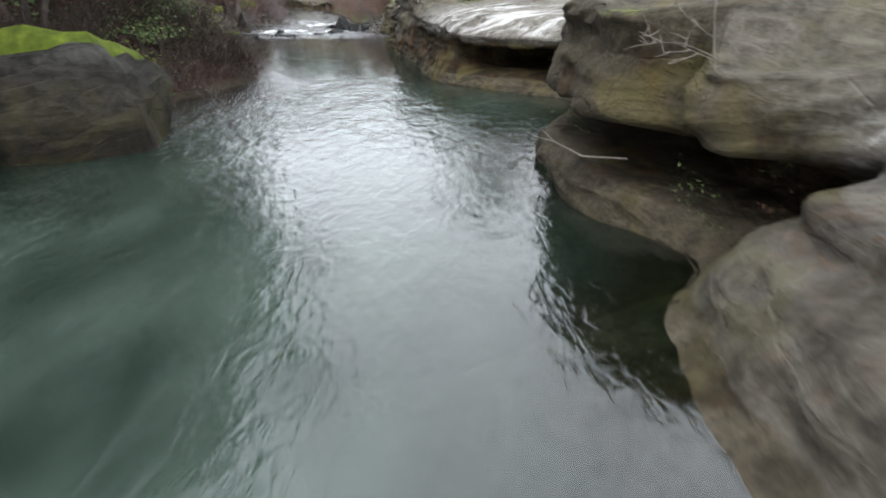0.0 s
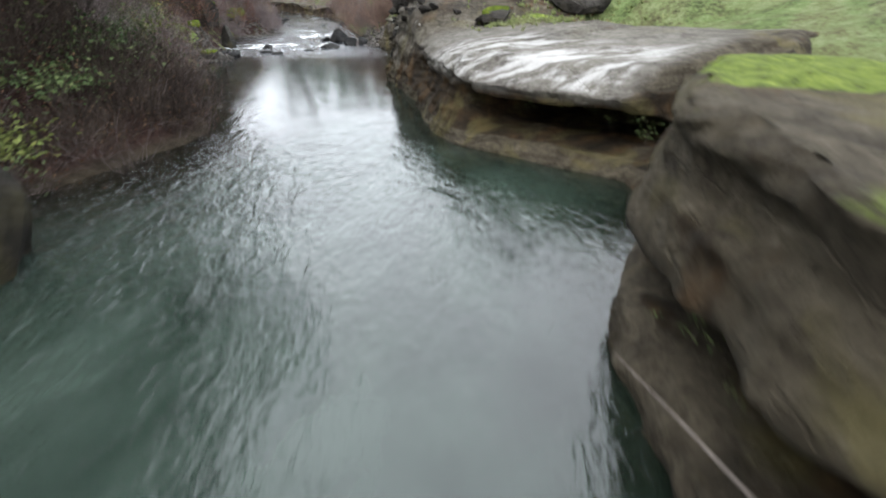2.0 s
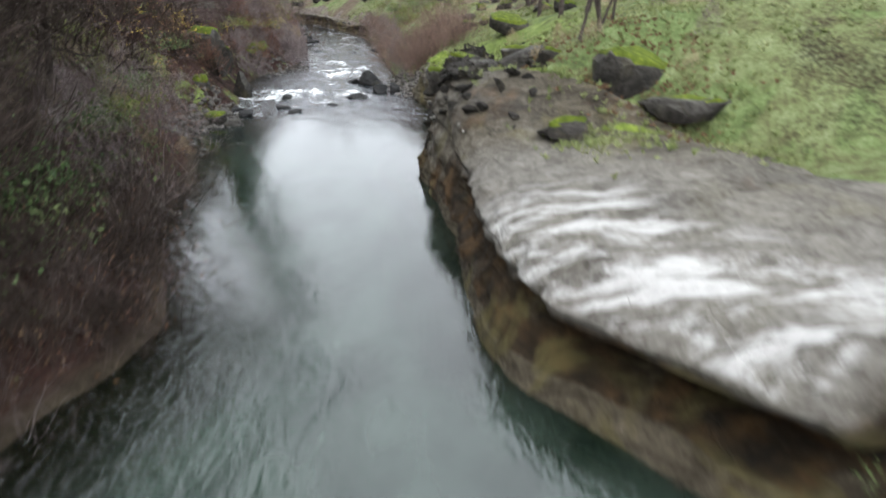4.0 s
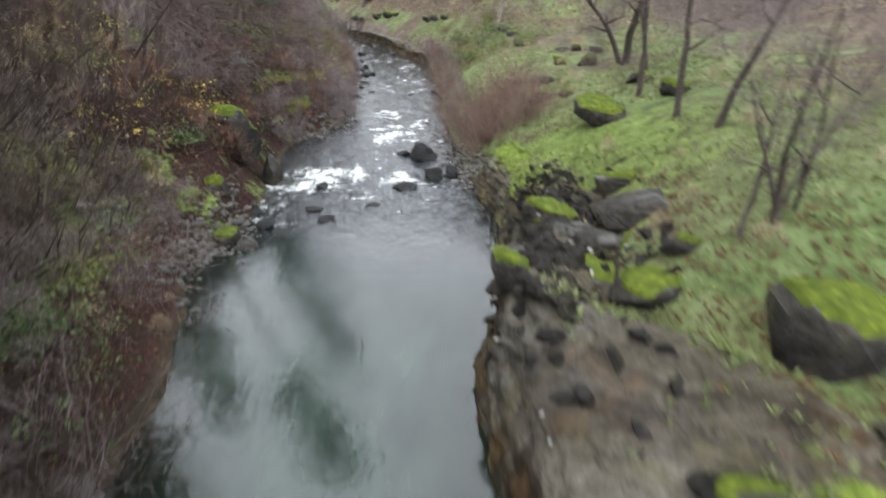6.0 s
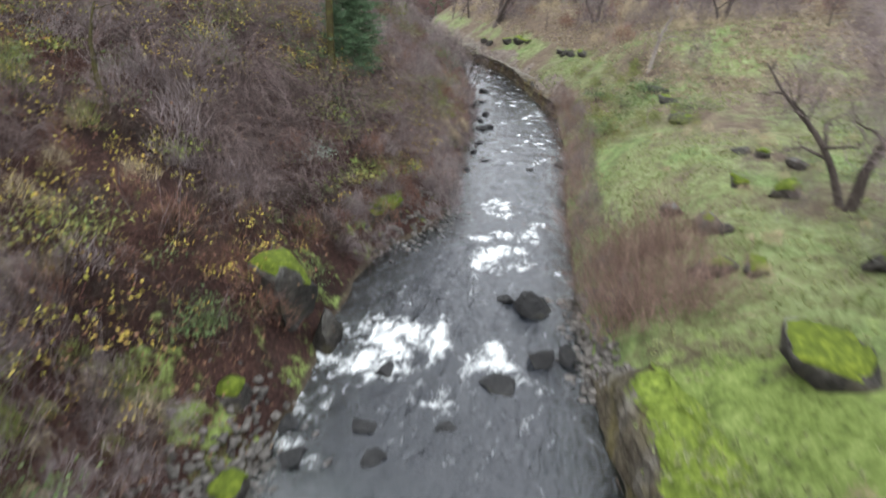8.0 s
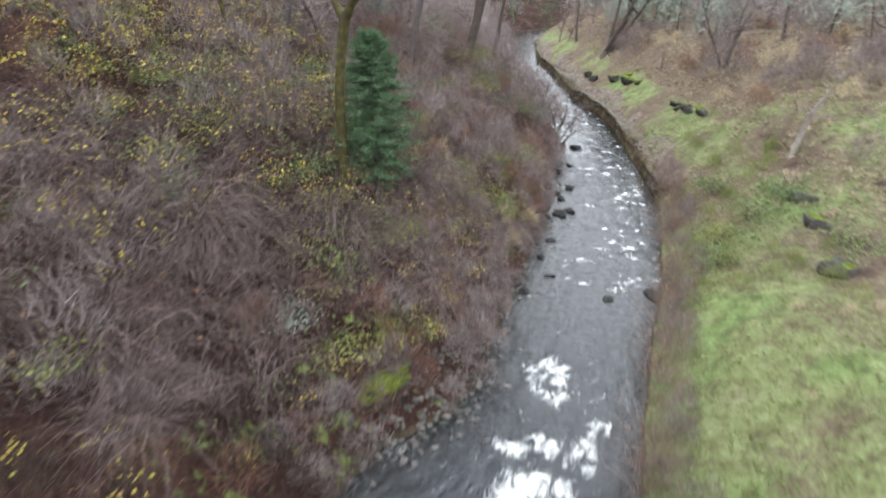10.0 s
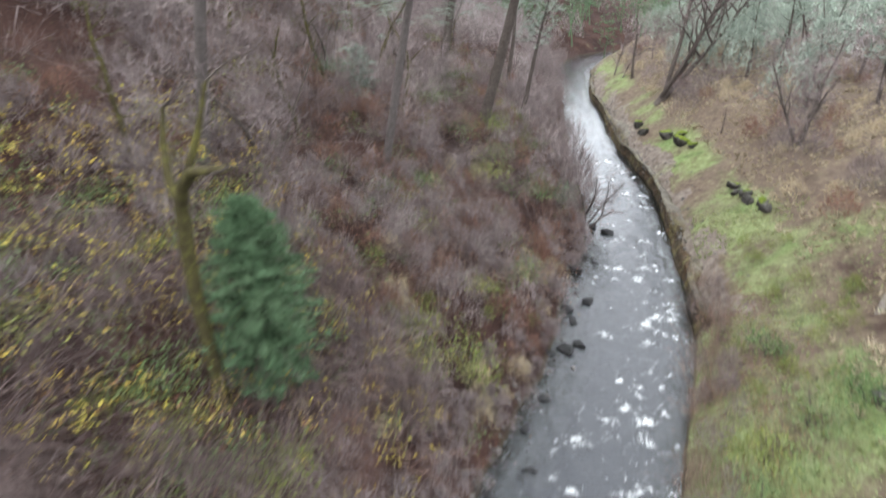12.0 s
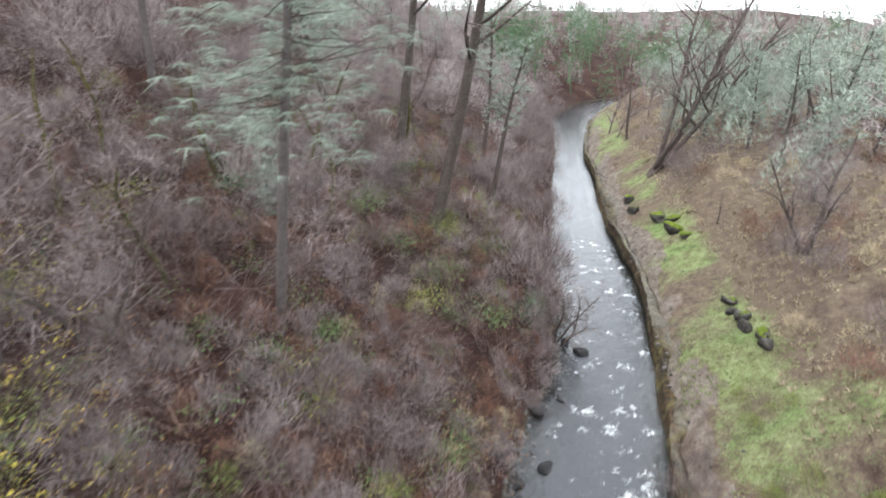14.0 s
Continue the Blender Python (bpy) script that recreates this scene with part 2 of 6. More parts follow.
SANDSTONE = rock_material("sandstone", [(0.011, 0.009, 0.0065), (0.04, 0.033, 0.023), (0.095, 0.081, 0.058), (0.185, 0.162, 0.128)], 0.9, 1.0, brown=0.9)
BASALT = rock_material("dark_boulder", [(0.006, 0.0055, 0.005), (0.013, 0.012, 0.0105), (0.036, 0.032, 0.029), (0.11, 0.104, 0.096)], 0.22, 0.75)
# darker copy of the boulder rock: damp and tree shade put into its colour
SHADEROCK = rock_material("shaded_dark_boulder", [(0.003, 0.0025, 0.0018), (0.006, 0.005, 0.0036), (0.014, 0.0115, 0.008), (0.04, 0.033, 0.023)], 0.1, 0.75)
PALESTONE = plain("lichened_stone", [(0.16, 0.15, 0.138), (0.29, 0.278, 0.262), (0.42, 0.41, 0.395)], 8, 0.85, 0.4)
WETROCK = rock_material("wet_rock", [(0.012, 0.012, 0.013), (0.03, 0.03, 0.031), (0.06, 0.06, 0.06)], 0, 0)
MOSS = plain("moss", [(0.026, 0.036, 0.008), (0.075, 0.1, 0.014), (0.17, 0.2, 0.028)], 7, 0.95, 0.9)
COBBLE = plain("cobble", [(0.035, 0.032, 0.03), (0.085, 0.078, 0.072), (0.165, 0.155, 0.145)], 8, 0.7, 0.3, island=0.45)
BARK = plain("bark", [(0.025, 0.02, 0.018), (0.06, 0.049, 0.044), (0.11, 0.092, 0.083)], 9, 0.95, 0.9)
MOSSBARK = plain("mossy_bark", [(0.024, 0.019, 0.014), (0.055, 0.048, 0.022), (0.12, 0.115, 0.03)], 6, 0.95, 0.9)
GREYBARK = plain("grey_bark", [(0.05, 0.042, 0.041), (0.09, 0.077, 0.075), (0.135, 0.118, 0.116)], 9, 0.95, 0.9)
PALEBARK = plain("pale_bark", [(0.10, 0.085, 0.075), (0.19, 0.165, 0.15), (0.28, 0.25, 0.23)], 9, 0.95, 0.6)
TWIG = plain("twig", [(0.075, 0.058, 0.056), (0.14, 0.112, 0.109), (0.23, 0.194, 0.19)], 1.2, 0.9, 0, island=0.45, hue=0.02)
TWIGRED = plain("red_twig", [(0.10, 0.065, 0.05), (0.17, 0.115, 0.095), (0.25, 0.18, 0.15)], 1.2, 0.9, 0, island=0.5, hue=0.02)
# darker copy of the twig colour, with the shade under the trees put in
SHADETWIG = plain("shaded_twig", [(0.022, 0.016, 0.014), (0.045, 0.034, 0.028), (0.085, 0.066, 0.055)], 1.2, 0.9, 0, island=0.5, hue=0.02)
HEAPTWIG = plain("bramble_stem", [(0.05, 0.035, 0.033), (0.105, 0.078, 0.074), (0.185, 0.148, 0.144)], 1.2, 0.9, 0, island=0.5, hue=0.02)
HAZETWIG = plain("pale_twig", [(0.19, 0.16, 0.157), (0.26, 0.225, 0.222), (0.34, 0.3, 0.298)], 1.2, 0.9, 0, island=0.3, hue=0.02)
LILACTWIG = plain("lilac_twig", [(0.1, 0.079, 0.078), (0.175, 0.142, 0.141), (0.28, 0.237, 0.236)], 1.2, 0.9, 0, island=0.45, hue=0.02)
OLIVE = plain("olive_sprig", [(0.075, 0.09, 0.028), (0.13, 0.15, 0.045), (0.2, 0.215, 0.08)], 1.2, 0.85, 0, island=0.4, hue=0.02)
RUSTTWIG = plain("rusty_sprig", [(0.085, 0.042, 0.033), (0.14, 0.075, 0.056), (0.21, 0.13, 0.095)], 1.2, 0.85, 0, island=0.4, hue=0.02)
STRAW = plain("straw", [(0.22, 0.17, 0.11), (0.33, 0.27, 0.18), (0.42, 0.36, 0.25)], 1.2, 0.9, 0, island=0.4)
LEAFGREEN = plain("green_leaf", [(0.048, 0.072, 0.03), (0.09, 0.125, 0.05), (0.14, 0.175, 0.075)], 2, 0.6, 0, island=0.5, hue=0.03)
LEAFYELLOW = plain("yellow_leaf", [(0.2, 0.2, 0.04), (0.34, 0.27, 0.06), (0.27, 0.12, 0.035)], 1.5, 0.7, 0, island=0.4, hue=0.02)
LEAFRUST = plain("rust_leaf", [(0.08, 0.042, 0.028), (0.135, 0.075, 0.045), (0.2, 0.13, 0.08)], 1.5, 0.8, 0, island=0.5, hue=0.02)
NEEDLE = plain("needles", [(0.042, 0.082, 0.042), (0.078, 0.128, 0.07), (0.135, 0.19, 0.115)], 2, 0.7, 0, island=0.4)
GREYNEEDLE = plain("grey_needles", [(0.15, 0.18, 0.15), (0.21, 0.25, 0.21), (0.28, 0.32, 0.27)], 2, 0.8, 0, island=0.35)
BLADE = plain("grass_blade", [(0.09, 0.115, 0.042), (0.158, 0.192, 0.074), (0.245, 0.265, 0.135), (0.21, 0.185, 0.115)], 0.9, 0.8, 0, island=0.35, hue=0.015)
DARKLEAF = plain("dark_leaf", [(0.025, 0.045, 0.016), (0.05, 0.085, 0.028), (0.085, 0.125, 0.045)], 2, 0.55, 0, island=0.5, hue=0.03)
LIMELEAF = plain("lime_leaf", [(0.09, 0.105, 0.032), (0.15, 0.155, 0.05), (0.23, 0.185, 0.055)], 2, 0.65, 0, island=0.5, hue=0.04)
DRYBLADE = plain("dry_blade", [(0.18, 0.145, 0.1), (0.27, 0.225, 0.16), (0.35, 0.305, 0.23)], 0.5, 0.85, 0, island=0.4)


def ground_material():
    m, n, l, b = shader("ground_cover")
    v = coords(n)
    fine, mid, big = noise_node(n, l, 11, 8, 0.7, v), noise_node(n, l, 2.1, 6, 0.65, v), noise_node(n, l, 0.3, 4, 0.6, v)
    litter = ramp(n, l, math_node(n, l, "ADD", math_node(n, l, "MULTIPLY", fine, 0.6), math_node(n, l, "MULTIPLY", big, 0.4)),
                  [(0.32, (0.007, 0.004, 0.0035)), (0.46, (0.022, 0.011, 0.0095)), (0.58, (0.056, 0.029, 0.023)), (0.72, (0.11, 0.066, 0.05))])
    grass = ramp(n, l, math_node(n, l, "ADD", math_node(n, l, "MULTIPLY", fine, 0.45), math_node(n, l, "MULTIPLY", mid, 0.55)),
                 [(0.32, (0.045, 0.04, 0.024)), (0.42, (0.086, 0.086, 0.04)), (0.53, (0.14, 0.168, 0.072)), (0.66, (0.21, 0.235, 0.135))])
    rank = ramp(n, l, math_node(n, l, "ADD", math_node(n, l, "MULTIPLY", fine, 0.5), math_node(n, l, "MULTIPLY", mid, 0.5)), [(0.36, (0.032, 0.05, 0.018)), (0.5, (0.085, 0.135, 0.042)), (0.64, (0.165, 0.225, 0.09))])
    grass = blend(n, l, math_node(n, l, "MULTIPLY", span(n, l, noise_node(n, l, 0.42, 4, 0.6, v, 0.6), 0.5, 0.6), 0.6), grass, rank)
    hay = ramp(n, l, math_node(n, l, "ADD", math_node(n, l, "MULTIPLY", fine, 0.5), math_node(n, l, "MULTIPLY", mid, 0.5)), [(0.33, (0.035, 0.024, 0.02)), (0.47, (0.085, 0.06, 0.047)), (0.58, (0.125, 0.1, 0.07)), (0.7, (0.19, 0.16, 0.115))])
    bare = ramp(n, l, math_node(n, l, "ADD", math_node(n, l, "MULTIPLY", fine, 0.45), math_node(n, l, "MULTIPLY", mid, 0.55)), [(0.32, (0.04, 0.03, 0.024)), (0.46, (0.1, 0.08, 0.067)), (0.58, (0.17, 0.142, 0.123)), (0.7, (0.25, 0.22, 0.195))])
    att, att2 = n.new("ShaderNodeAttribute"), n.new("ShaderNodeAttribute")
    att.attribute_name, att2.attribute_name = "green", "hay"
    edge = math_node(n, l, "ADD", att.outputs["Fac"], math_node(n, l, "ADD", math_node(n, l, "MULTIPLY", math_node(n, l, "SUBTRACT", big, 0.5), 1.9), math_node(n, l, "MULTIPLY", math_node(n, l, "SUBTRACT", fine, 0.5), 0.9)))
    edge2 = math_node(n, l, "ADD", att2.outputs["Fac"], math_node(n, l, "MULTIPLY", math_node(n, l, "SUBTRACT", big, 0.5), 1.5))
    col = blend(n, l, span(n, l, edge2, 0.35, 0.65), litter, hay)
    col = blend(n, l, span(n, l, att2.outputs["Fac"], 0.9, 1.15), col, bare)
    col = blend(n, l, span(n, l, edge, 0.2, 0.72), col, grass)
    att3 = n.new("ShaderNodeAttribute")
    att3.attribute_name = "lime"
    mossc = ramp(n, l, math_node(n, l, "ADD", math_node(n, l, "MULTIPLY", fine, 0.5), math_node(n, l, "MULTIPLY", mid, 0.5)), [(0.34, (0.03, 0.04, 0.012)), (0.48, (0.105, 0.145, 0.036)), (0.62, (0.205, 0.255, 0.085))])
    col = blend(n, l, span(n, l, math_node(n, l, "ADD", att3.outputs["Fac"], math_node(n, l, "MULTIPLY", math_node(n, l, "SUBTRACT", mid, 0.5), 2.4)), 0.3, 0.75), col, mossc)
    pos = n.new("ShaderNodeSeparateXYZ")
    l.new(n.new("ShaderNodeNewGeometry").outputs["Position"], pos.inputs[0])
    silt = ramp(n, l, math_node(n, l, "ADD", math_node(n, l, "MULTIPLY", mid, 0.6), math_node(n, l, "MULTIPLY", fine, 0.4)),
                [(0.3, (0.014, 0.011, 0.008)), (0.5, (0.045, 0.035, 0.024)), (0.7, (0.09, 0.074, 0.053))])
    col = blend(n, l, span(n, l, math_node(n, l, "ADD", pos.outputs[2], math_node(n, l, "MULTIPLY", mid, 0.2)), 0.28, 0.14), col, silt)
    l.new(col, b.inputs["Base Color"])
    b.inputs["Roughness"].default_value = 0.95
    b.inputs["Specular IOR Level"].default_value = 0.15
    relief(n, l, b, math_node(n, l, "ADD", fine, mid), 0.9, 0.08)
    return m


GROUND = ground_material()


def water_material():
    """Turbid green creek water: murk that hides the bed, a glossy rippled surface, and foam where it breaks."""
    m, n, l, b = shader("creek_water")
    n.remove(b)
    out = n["Material Output"]
    v = coords(n)
    along = n.new("ShaderNodeMapping")
    along.inputs["Scale"].default_value = (1.6, 0.8, 1)
    along.inputs["Rotation"].default_value = (0, 0, radians(12))
    l.new(v, along.inputs[0])
    calm = n.new("ShaderNodeAttribute")
    calm.attribute_name = "chop"
    swell = noise_node(n, l, 1.1, 3, 0.5, along.outputs[0], 0.5)
    ripple = noise_node(n, l, 4.5, 4, 0.55, along.outputs[0], 0.8)
    h = math_node(n, l, "ADD", math_node(n, l, "MULTIPLY", swell, 1.2), math_node(n, l, "ADD", math_node(n, l, "MULTIPLY", ripple, 0.6), math_node(n, l, "MULTIPLY", noise_node(n, l, 13, 3, 0.55, along.outputs[0], 0.6), 0.16)))
    bump = n.new("ShaderNodeBump")
    bump.inputs["Distance"].default_value = 0.05
    l.new(math_node(n, l, "MULTIPLY_ADD", calm.outputs["Fac"], 1.7, 0.09), bump.inputs["Strength"])
    l.new(h, bump.inputs["Height"])
    murk = n.new("ShaderNodeBsdfDiffuse")
    tone = ramp(n, l, noise_node(n, l, 0.8, 3, 0.5, along.outputs[0]), [(0.35, (0.013, 0.023, 0.0175)), (0.65, (0.036, 0.054, 0.044))])
    pool = n.new("ShaderNodeAttribute")
    pool.attribute_name = "pool"
    l.new(blend(n, l, pool.outputs["Fac"], (0.011, 0.013, 0.017), tone), murk.inputs[0])
    clear = n.new("ShaderNodeBsdfTransparent")
    clear.inputs[0].default_value = (0.50, 0.60, 0.50, 1)
    depth = n.new("ShaderNodeAttribute")
    depth.attribute_name = "deep"
    body = n.new("ShaderNodeMixShader")
    l.new(depth.outputs["Fac"], body.inputs[0])
    l.new(clear.outputs[0], body.inputs[1])
    l.new(murk.outputs[0], body.inputs[2])
    gloss = n.new("ShaderNodeBsdfGlossy")
    gloss.inputs["Roughness"].default_value = 0.04
    gloss.inputs[0].default_value = (0.97, 0.97, 1.0, 1)
    l.new(bump.outputs[0], gloss.inputs["Normal"])
    fres = n.new("ShaderNodeFresnel")
    l.new(math_node(n, l, "MULTIPLY_ADD", pool.outputs["Fac"], 0.1, 1.57), fres.inputs[0])
    l.new(bump.outputs[0], fres.inputs["Normal"])
    surf = n.new("ShaderNodeMixShader")
    l.new(fres.outputs[0], surf.inputs[0])
    l.new(body.outputs[0], surf.inputs[1])
    l.new(gloss.outputs[0], surf.inputs[2])
    foam = n.new("ShaderNodeBsdfDiffuse")
    foam.inputs[0].default_value = (0.8, 0.83, 0.84, 1)
    fa = n.new("ShaderNodeAttribute")
    fa.attribute_name = "foam"
    fn = noise_node(n, l, 2.0, 9, 0.72, along.outputs[0], 0.9)
    lace = span(n, l, math_node(n, l, "ADD", fa.outputs["Fac"], math_node(n, l, "MULTIPLY", math_node(n, l, "SUBTRACT", fn, 0.5), 1.7)), 0.3, 0.98)
    top = n.new("ShaderNodeMixShader")
    l.new(math_node(n, l, "MULTIPLY", lace, 0.95), top.inputs[0])
    l.new(surf.outputs[0], top.inputs[1])
    l.new(foam.outputs[0], top.inputs[2])
    l.new(top.outputs[0], out.inputs[0])
    return m


WATER = water_material()

# ---- mesh helpers ----
def mesh_np(name, verts, faces, material, smooth=True, attrs=None):
    """A mesh from arrays; faces are rows of three or four."""
    verts, faces = np.asarray(verts, np.float32), np.asarray(faces, np.int32)
    me = bpy.data.meshes.new(name)
    k = faces.shape[1]
    me.vertices.add(len(verts))
    me.vertices.foreach_set("co", verts.ravel())
    me.loops.add(faces.size)
    me.loops.foreach_set("vertex_index", faces.ravel())
    me.polygons.add(len(faces))
    me.polygons.foreach_set("loop_start", np.arange(0, faces.size, k, dtype=np.int32))
    me.polygons.foreach_set("use_smooth", np.full(len(faces), smooth))
    me.update(calc_edges=True)
    me.validate()
    for key, values in (attrs or {}).items():
        a = me.attributes.new(key, "FLOAT", "POINT")
        a.data.foreach_set("value", np.asarray(values, np.float32).ravel())
    me.materials.append(material)
    return me


def part(name, me, parent, label=""):
    ob = new(name, me)
    ob.parent = parent
    return tagged(ob, label)


def grid_faces(rows, cols):
    i = np.arange(rows - 1)[:, None] * cols + np.arange(cols - 1)[None, :]
    return np.stack([i, i + 1, i + 1 + cols, i + cols], -1).reshape(-1, 4)


def bell(x, y, cx, cy, sx, sy):
    return np.exp(-((x - cx) / sx) ** 2 - ((y - cy) / sy) ** 2)


def steps(*stretches):
    """Numbers from stretch to stretch: (start, end, step)."""
    return np.concatenate([np.arange(a, b, s) for a, b, s in stretches])


# ---- ground sheet ----
ROWY = steps((-20, 2, 0.5), (2, 60, 0.24), (60, 125, 0.5), (125, 180, 2), (180, 400, 8))
OUT = steps((0.06, 3, 0.15), (3, 9, 0.35), (9, 40, 1.0), (40, 110, 5), (110, 420, 25))
XR, XL = bank_r(ROWY), bank_l(ROWY)
GX = np.concatenate([XL[:, None] - OUT[::-1][None, :], XL[:, None] + (XR - XL)[:, None] * np.linspace(0, 1, 20)[None, :], XR[:, None] + OUT[None, :]], 1)
GY = np.repeat(ROWY[:, None], GX.shape[1], 1)
GZ = height(GX, GY)
DR = (GX - XR[:, None]) * lean(GY)
DL = (XL[:, None] - GX) * lean(GY)
tone = fbm(GX * 0.16, GY * 0.16, 61)
GREEN = np.where(DR > 0, np.clip(1.05 - np.maximum(DR - 7, 0) / 14 - np.clip((GY - 62) / 6, 0, 1) * np.clip((DR - 3.2) / 1.5, 0, 1) * 0.85, 0.05, 1) * (0.3 + 1.1 * (tone - 0.2)), -0.2 + 0.5 * np.clip(tone - 0.5, 0, 1))
GREEN = np.where((DR > 0) & (GY > 40) & (GY < 60), np.maximum(GREEN, 0.42 * np.clip(1.3 - DR / 16, 0, 1)), GREEN)
crag = bell(DR, GY, 1.2, 22.3, 2.4, 3.0)
GREEN = np.where(DR > 0, GREEN - 0.75 * crag * np.clip(0.4 + 2 * (fbm(GX * 0.8, GY * 0.8, 65) - 0.4), 0, 1.2), GREEN)
GREEN = np.where((DR > 0) & (GY > 48), GREEN - 0.16 * np.clip((GY - 48) / 6, 0, 1), GREEN)
LIME = np.where((DR > 0) & (GY > 22), bell(DR, GY, 1.8, 27.3, 2.6, 3.2) * 1.25, 0.0) + np.where((DR > 0) & (GY > 16) & (GY < 46), 0.22 * np.clip((fbm(GX * 0.5, GY * 0.5, 62) - 0.45) * 4, 0, 1) * np.clip(1 - DR / 12, 0, 1), 0)
mossy = (DL > 0) & (DL < 2.4) & (GY > 25) & (GY < 39.5)
LIME = np.where(mossy, 1.3 * fbm(GX * 0.7, GY * 0.7, 67) - 0.42, LIME)
strip = (DR > 0) & (GY > 57) & (DR < 1.2 + 3.2 * (fbm(GX * 0.35, GY * 0.35, 63) - 0.42) + 0.8 * (fbm(GX * 1.6, GY * 1.6, 64) - 0.5))
GREEN = np.where(strip, 0.12, GREEN)
HAY = np.where(strip, 1.2, np.where(DR > 0, np.where(GY < 30, 0.55, 0.75), 0.12))
tagged(new("ground", mesh_np("ground", np.stack([GX, GY, GZ], -1).reshape(-1, 3), grid_faces(*GX.shape), GROUND, attrs={"green": GREEN, "hay": HAY, "lime": LIME})),
       "uneven creek valley ground with leaf litter, moss and winter grass", "ground", kind="structure")

# ---- creek ----
WY = steps((-20, 0, 0.5), (0, 26, 0.2), (26, 78, 0.1), (78, 130, 0.4), (130, 175, 3))
WX = np.linspace(0, 1, 70)[None, :] * (bank_r(WY) - bank_l(WY) + 1.6)[:, None] + bank_l(WY)[:, None] - 0.8
WYY = np.repeat(WY[:, None], WX.shape[1], 1)
across = (WX - bank_l(WYY)) / (bank_r(WYY) - bank_l(WYY))
RAPIDS = [(-8.6, 29.3, 1.1, 1.0, 0.72), (-8.9, 30.6, 0.9, 1.2, 0.7), (-7.6, 31.0, 1.0, 1.1, 0.66), (-5.4, 30.9, 0.7, 0.8, 0.72), (-4.4, 30.2, 0.5, 0.7, 0.5), (-6.9, 29.0, 0.9, 0.35, 0.6), (-9.2, 27.6, 0.9, 0.9, 0.66), (-8.6, 26.6, 0.7, 0.5, 0.5),
          (-7.4, 36.0, 0.8, 1.0, 0.72), (-8.3, 37.6, 1.2, 0.7, 0.62), (-7.0, 38.6, 0.7, 1.0, 0.6), (-8.8, 40.4, 0.9, 0.6, 0.58),
          (-12.6, 60.3, 0.6, 0.8, 0.45), (-11.3, 57.4, 0.6, 1.2, 0.45)]
FOAM = np.zeros_like(WX)
for cx, cy, sx, sy, amount in RAPIDS:
    FOAM = np.maximum(FOAM, amount * bell(WX + 2.2 * (fbm(WX * 0.8, WYY * 0.8, 81) - 0.5), WYY + 2.6 * (fbm(WX * 0.9, WYY * 0.9, 85) - 0.5), cx, cy, sx, sy))
wave = np.random.default_rng(19)
for _ in range(150):
    cy = wave.uniform(46, 78)
    f = 0.15 + 0.8 * wave.random() ** 0.7
    cx = float(bank_l(cy) * (1 - f) + bank_r(cy) * f)
    size = wave.uniform(0.3, 0.62)
    u = (WYY - cy) * 0.86 - (WX - cx) * 0.5
    w = (WYY - cy) * 0.5 + (WX - cx) * 0.86
    w = w + 0.4 * (fbm(WX * 2, WYY * 2, 87) - 0.5)
    u = u + 0.4 * (fbm(WX * 2, WYY * 2, 88) - 0.5)
    FOAM = np.maximum(FOAM, wave.uniform(0.3, 0.58) * np.exp(-((u + 0.6 * np.abs(w)) / (0.8 * size)) ** 2 - (w / (0.95 * size)) ** 2))
RUN = np.clip((WYY - 25.5) / 2.5, 0, 1) * np.clip((60 - WYY) / 40 + 0.45, 0.25, 1)
FOAM = np.maximum(FOAM, RUN * (0.18 + 0.16 * np.clip((WYY - 44) / 6, 0, 1) * np.clip((74 - WYY) / 6, 0, 1) * np.clip(across * 2 - 0.3, 0, 1)))
CHOP = np.clip(0.12 - 0.1 * np.clip((WYY - 12) / 3, 0, 1) * np.clip((25.5 - WYY) / 2, 0, 1) + 0.75 * RUN + 0.5 * FOAM + 1.7 * np.clip(0.55 - across, 0, 1) * np.clip((14 - WYY) / 4, 0, 1) + 0.14 * bell(WYY, 0, 9.5, 0, 3.5, 1), 0, 1.4)
WZ = 0.16 * (FOAM + 0.25 * RUN) * (fbm(WX * 1.7, WYY * 1.7, 71) - 0.42) + 0.05 * RUN * (fbm(WX * 4, WYY * 4, 75) - 0.5)
deep = np.clip(np.minimum(WX - bank_l(WYY), (bank_r(WYY) - WX) * 1.6) * 0.5, 0, 1)
shoal = np.clip((5.0 - WYY) / 1.2, 0, 1) * np.clip(1.25 - (bank_r(WYY) - WX) / 1.5, 0, 1)
edge_l = np.clip((WYY - 8.5) / 2, 0, 1) * np.clip((20 - WYY) / 3, 0, 1) * np.clip(1.3 - (WX - bank_l(WYY)) / 1.5, 0, 1)
DEEP = (0.3 + 0.65 * deep) * (1 - 0.95 * shoal) * (1 - 0.85 * edge_l)
tagged(new("creek_water", mesh_np("creek_water", np.stack([WX, WYY, WZ], -1).reshape(-1, 3), grid_faces(*WX.shape), WATER, attrs={"foam": FOAM, "chop": CHOP, "deep": DEEP, "pool": np.clip((27 - WYY) / 6, 0, 1)})),
       "green creek water reflecting the sky, breaking white over rocks", "water", kind="structure")

